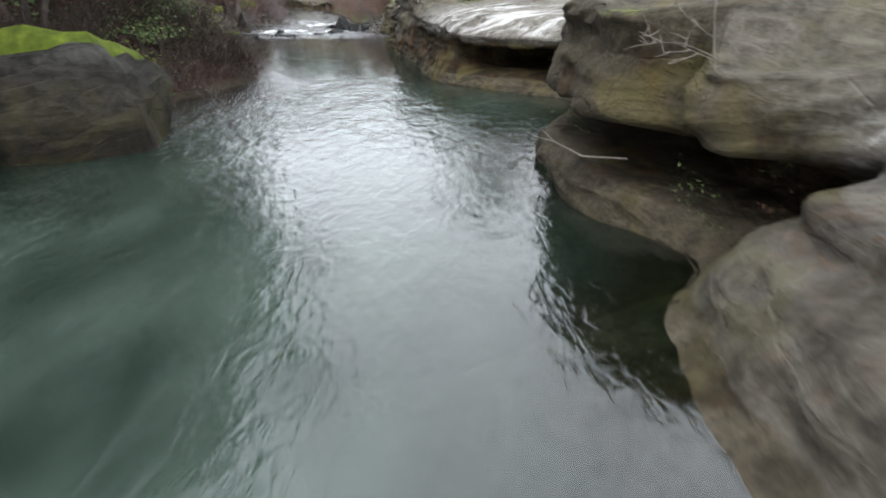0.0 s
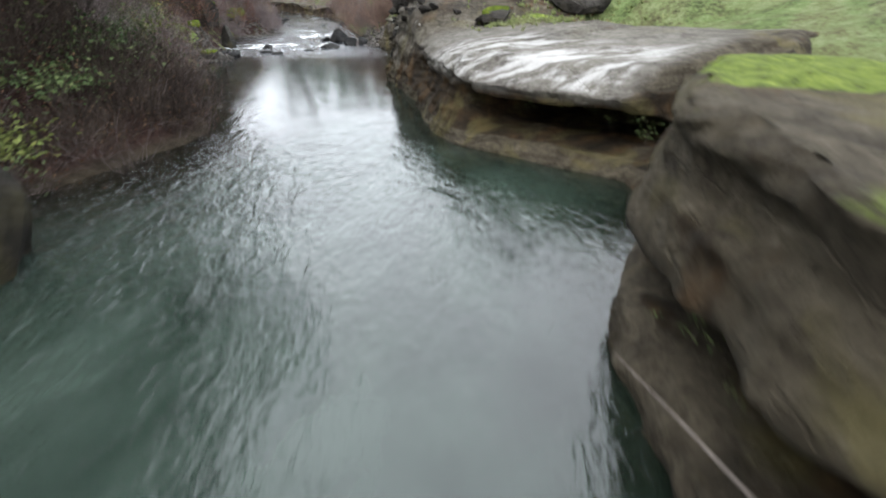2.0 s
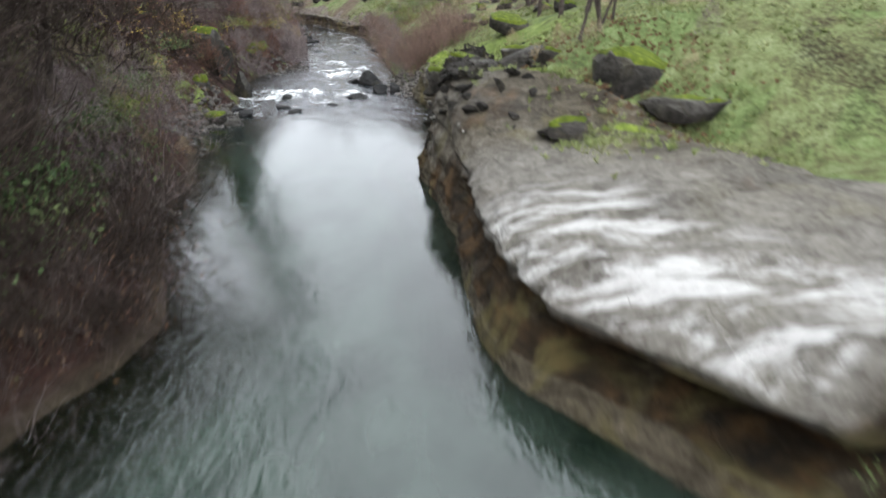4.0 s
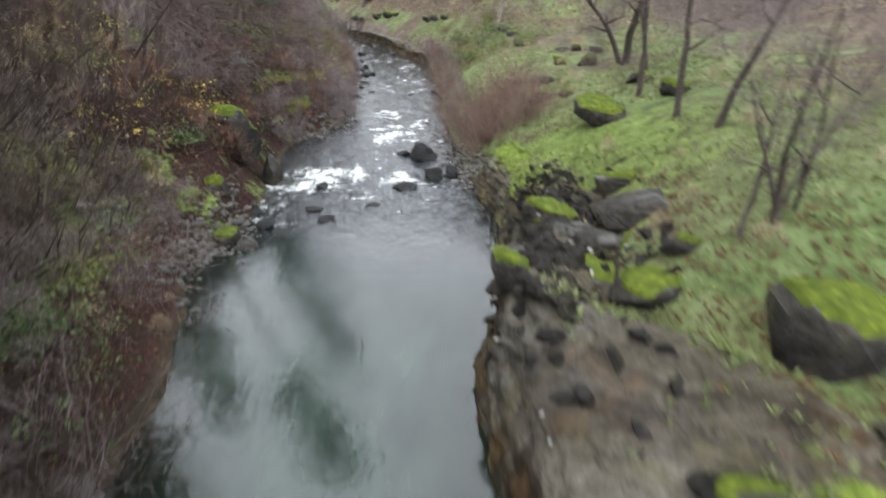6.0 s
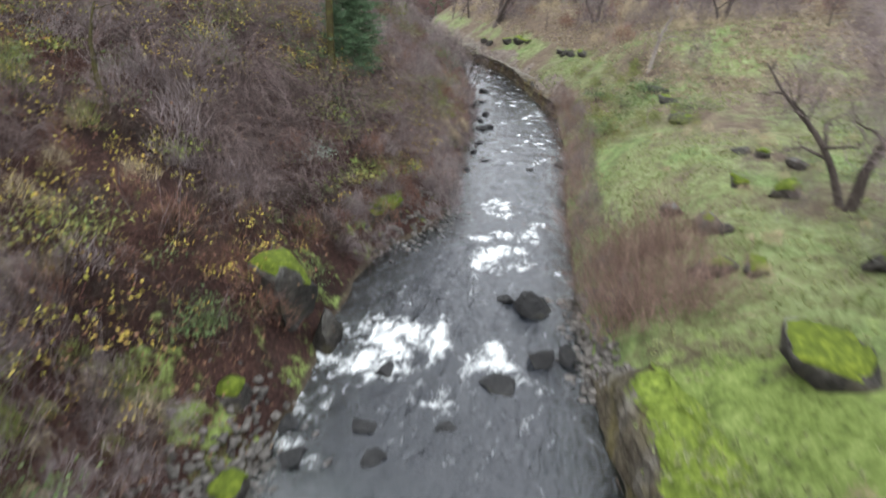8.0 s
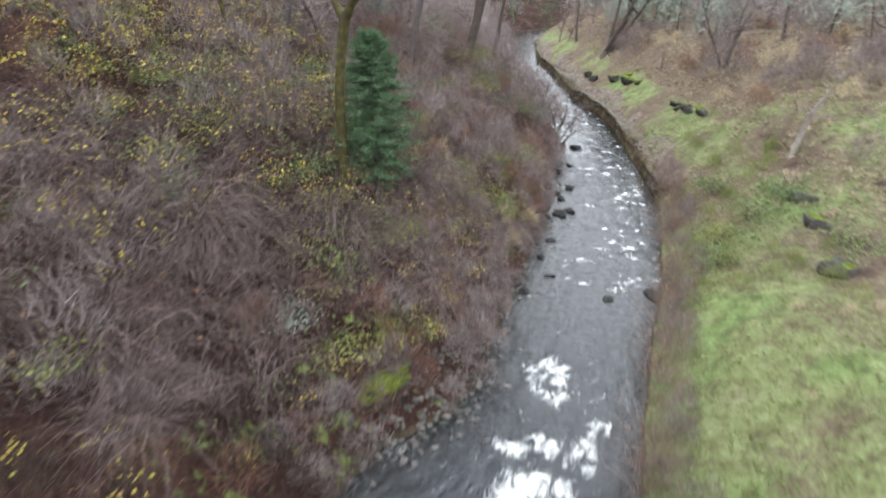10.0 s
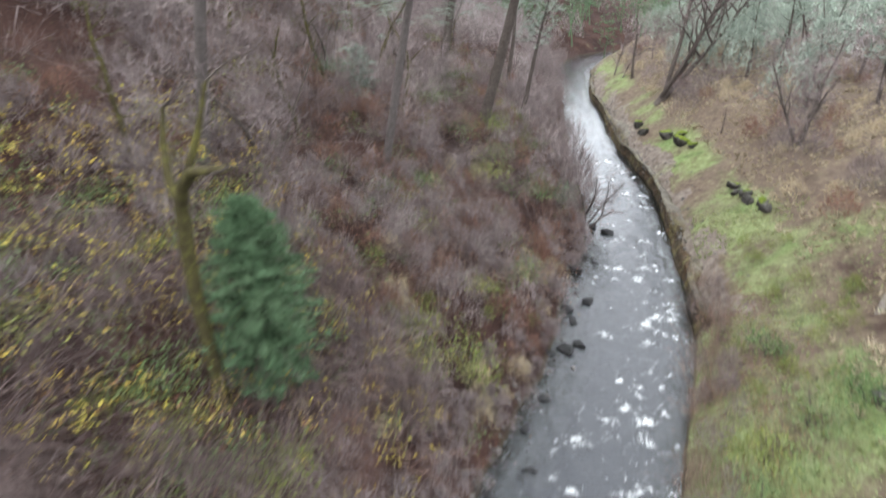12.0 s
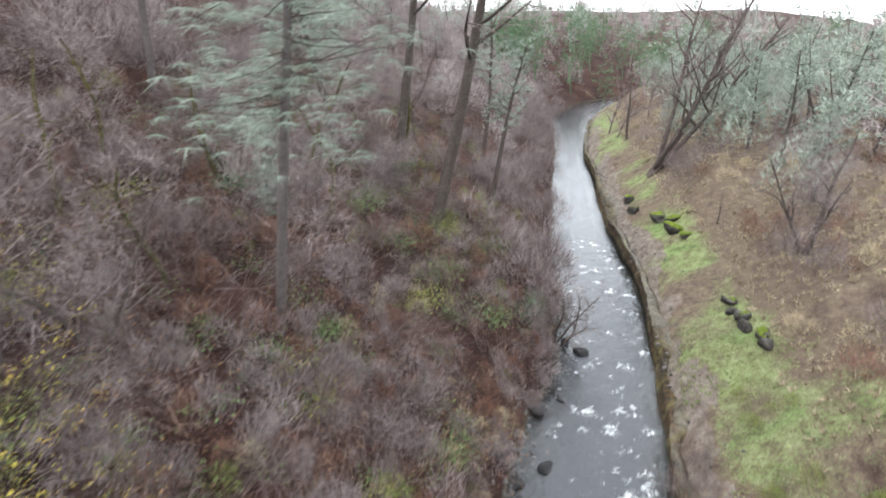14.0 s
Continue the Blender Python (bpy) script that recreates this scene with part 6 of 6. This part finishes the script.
GREENBUSH = "dense dark green leafy bush among the bare brush"
for k, (x, y, h, w, leaf, lb) in enumerate((
        (-14.3, 46.7, 2.0, 1.3, OLIVE, "tall olive-green bush at the creek's edge"), (-16.5, 52.6, 1.3, 1.1, LEAFGREEN, GREENBUSH), (-14.7, 38.7, 1.5, 1.2, LEAFGREEN, GREENBUSH), (-22.6, 58.6, 1.9, 1.3, LEAFGREEN, GREENBUSH), (-21.0, 56.4, 1.8, 1.3, LIMELEAF, "yellow-green autumn bush on the slope"), (-24.2, 60.6, 1.9, 1.4, OLIVE, GREENBUSH), (-19.9, 59.2, 1.7, 1.2, LEAFGREEN, GREENBUSH), (-25.6, 57.0, 1.8, 1.3, LEAFGREEN, GREENBUSH), (-15.6, 38.4, 1.4, 1.1, LIMELEAF, "yellow-green autumn bush on the slope"), (-14.0, 39.6, 1.2, 1.1, OLIVE, "low olive bush on the bank"), (-18.2, 36.9, 1.3, 1.3, LIMELEAF, "yellow-green autumn bush on the slope"), (-20.4, 62.8, 1.5, 1.1, NEEDLE, "blue-green bush leaning over the bank"),
        (-11.0, 27.0, 0.8, 0.7, LEAFGREEN, "bright green fern on the mossy bank"), (-12.9, 35.9, 0.9, 1.3, LIMELEAF, "mossy lime-green bush above the rock face"), (-12.3, 37.7, 0.8, 1.2, OLIVE, "mossy olive bush above the rock face"),
        (-16.3, 38.6, 1.3, 1.1, LEAFGREEN, GREENBUSH), (-23.7, 43.4, 1.5, 1.5, LIMELEAF, "yellow-green autumn bush on the slope"), (-23.0, 37.6, 1.5, 1.6, LIMELEAF, "yellow-green autumn bush on the slope"),
        (-14.0, 35.3, 0.9, 0.8, GREYNEEDLE, "small pale grey-green bush in the brambles"), (-5.6, 50.7, 1.2, 1.2, LEAFGREEN, "leafy green bush at the meadow's edge"), (-4.6, 52.0, 1.0, 1.2, DARKLEAF, "leafy green bush at the meadow's edge"),
        (-28.8, 62.0, 1.0, 1.2, DARKLEAF, GREENBUSH), (-24.1, 57.1, 1.1, 1.3, LEAFGREEN, GREENBUSH), (-23.7, 63.5, 1.0, 1.4, LEAFGREEN, GREENBUSH), (-26.5, 51.6, 1.6, 1.2, NEEDLE, "blue-green bush among the oaks"),
        (-10.1, 22.7, 0.9, 1.0, LEAFGREEN, "bright green ferns above the cobbles"), (-8.9, 18.7, 0.8, 0.9, DARKLEAF, GREENBUSH), (-9.4, 21.0, 0.8, 1.1, OLIVE, "low olive bush on the bank"), (-6.9, 15.0, 1.2, 1.1, DARKLEAF, "dark glossy evergreen bush on the shaded bank"),
        (-6.2, 12.2, 0.7, 0.9, LEAFGREEN, "green leafy bush above the waterline"), (-5.9, 10.2, 0.8, 0.9, OLIVE, "olive leafy bush above the waterline"), (-11.3, 22.3, 1.0, 1.0, OLIVE, "low olive bush on the bank"), (-13.1, 26.1, 1.2, 1.3, LIMELEAF, "yellow-green autumn bush on the slope"),
        (-20.8, 51.1, 0.9, 1.0, LEAFGREEN, GREENBUSH), (-27.2, 47.8, 1.4, 1.5, LIMELEAF, "yellow-green autumn bush on the slope"), (-6.3, 49.2, 0.9, 1.1, OLIVE, "leafy green bush at the meadow's edge"), (-7.4, 54.0, 0.9, 1.0, DARKLEAF, "leafy green bush at the meadow's edge"), (-5.9, 47.6, 0.8, 0.9, LEAFGREEN, "leafy green bush at the meadow's edge"), (-32.4, 56.9, 2.0, 1.6, NEEDLE, "blue-green bush among the oaks"), (-15.2, 44.9, 1.2, 1.1, OLIVE, "tall olive-green bush at the creek's edge"))):
    shrub(x, y, h, w, leaf, lb, 800 + k)
rg = np.random.default_rng(85)
for k, (x, y, z) in enumerate(zip(*scatter(rg, 60, (29, 50), -1, (2.0, 11), 1.0, (122, 0.55)))):
    shrub(float(x), float(y), rg.uniform(0.6, 1.1), rg.uniform(0.7, 1.3), (LIMELEAF, LEAFGREEN, OLIVE, LIMELEAF)[k % 4], "low bramble bush with green and yellowing leaves", 850 + k, "bramble_bush", None, 80)
stick = new("stick", mesh_np("stick", *merge([tube([(1.02, 6.3, 0.4), (1.14, 5.6, 0.5), (1.3, 5.05, 0.5), (1.62, 4.75, 0.56)], [0.003, 0.007, 0.009, 0.011], 6), tube([(1.14, 5.6, 0.5), (1.0, 5.7, 0.62)], [0.007, 0.003], 4)]), PALEBARK))
tagged(stick, "pale dead stick caught on the rock foot", "stick")

# ---- far woods ----
def far_tree(seed, tall, twigs):
    """A light leafless tree for the slopes: trunk, limbs and a cloud of twigs."""
    rng = np.random.default_rng(seed)
    way = np.array([rng.normal(0, 0.12), rng.normal(0, 0.12), 1])
    path = wander(rng, (0, 0, -0.4), way / np.linalg.norm(way), tall * 0.75, 6, 0.08)
    out = [tube(path, tall * 0.016 * np.linspace(1, 0.25, 7), 5)]
    for _ in range(twigs):
        h = rng.integers(2, 7)
        a = rng.uniform(0, 6.283)
        w = np.array([math.cos(a), math.sin(a), rng.uniform(0.2, 1.2)])
        arm = wander(rng, path[h], w / np.linalg.norm(w), tall * rng.uniform(0.15, 0.36), 3, 0.22, 0.05)
        out.append(tube(arm, tall * 0.007 * np.linspace(1, 0.4, 4), 3))
        for _ in range(3):
            q = rng.integers(1, 4)
            w = arm[q] - arm[q - 1]
            w = w / np.linalg.norm(w) + rng.normal(0, 0.7, 3)
            out.append(sprig(rng, arm[q], arm[q] + w / np.linalg.norm(w) * tall * rng.uniform(0.07, 0.2), tall * 0.0042))
    return merge(out)


FARBARE = [far_tree(400 + k, 7.5, 13) for k in range(7)]
PINES = []
for k in range(4):
    rg = np.random.default_rng(420 + k)
    crown = []
    for _ in range(75):
        q = rg.normal(0, 1, 3) * np.array([1.2, 1.2, 1.7]) + np.array([0.3 * k, 0, 5.6])
        crown.append(blades(rg, q, 8, 0.66, 0.04, 0.3))
    PINES.append((tube(wander(rg, (0, 0, -0.3), (0.1, 0, 1), 8, 8, 0.05), 0.13 * np.linspace(1, 0.2, 9), 5), merge(crown)))
rng = np.random.default_rng(81)
NEARBARE = []
for k in range(5):
    a, b, c = bare_tree(400 + k, 6.5, 0.09, stems=1 + k % 2, limbs=7, low=0.25, spread=1.0, twigs=3, bend=0.17, sub=4)
    NEARBARE.append(merge(a + b + [c]))
spots = spread_out(NEARBARE, *scatter(rng, 36, (26, 84), -1, (8, 36)), (0.55, 1.1), rng, 0.1)
spots += spread_out(NEARBARE, *scatter(rng, 14, (24, 70), 1, (13, 40)), (0.5, 0.9), rng, 0.1)
joined("slope_woods", NEARBARE, spots, BARK, "crooked dark leafless oaks scattered on the slopes", "woods")
spots = spread_out(FARBARE, *scatter(rng, 90, (84, 190), -1, (4, 60)), (0.6, 1.2), rng, 0.1)
spots += spread_out(FARBARE, *scatter(rng, 130, (80, 150), 1, (16, 60)), (0.6, 1.0), rng, 0.1)
spots += spread_out(FARBARE, *scatter(rng, 60, (140, 210), 1, (16, 110)), (0.6, 1.1), rng, 0.1)
spots += spread_out(FARBARE, *scatter(rng, 40, (98, 180), 1, (2, 16)), (0.45, 0.9), rng, 0.1)
spots += spread_out(FARBARE, *scatter(rng, 45, (-12, 28), -1, (4.5, 24)), (0.8, 1.3), rng, 0.1)
spots += spread_out(FARBARE, *scatter(rng, 60, (140, 330), -1, (0, 170)), (0.8, 1.5), rng, 0.1)
spots += spread_out(FARBARE, *scatter(rng, 30, (190, 330), 1, (0, 130)), (0.8, 1.5), rng, 0.1)
joined("bare_woods", FARBARE, spots, TWIG, "leafless oak woods on the far valley slopes", "woods")
px = [scatter(rng, 60, (74, 150), 1, (10, 55)), scatter(rng, 24, (55, 160), -1, (14, 60)), scatter(rng, 60, (150, 330), -1, (0, 150)), scatter(rng, 20, (150, 300), 1, (10, 100))]
px = [np.concatenate([p[k] for p in px]) for k in range(3)]
spots = spread_out(PINES, *px, (0.6, 1.15), rng, 0.06)
joined("pine_trunks", [p[0] for p in PINES], spots, BARK, "slim trunks of grey pines on the slopes", "woods")
dark = spread_out(PINES, *scatter(rng, 26, (128, 190), -1, (0, 26)), (0.8, 1.3), rng, 0.05) + spread_out(PINES, *scatter(rng, 14, (132, 200), 1, (0, 16)), (0.7, 1.2), rng, 0.05)
dark += spread_out(PINES, *scatter(rng, 12, (118, 146), -1, (0, 14)), (0.9, 1.4), rng, 0.05) + spread_out(PINES, *scatter(rng, 8, (118, 150), 1, (0, 12)), (0.7, 1.1), rng, 0.05)
joined("fir_trees", [merge(p) for p in PINES], dark, NEEDLE, "dark green firs where the creek bends away", "woods")
joined("pine_crowns", [p[1] for p in PINES], spots, GREYNEEDLE, "airy grey-green pine crowns on the slopes", "woods")
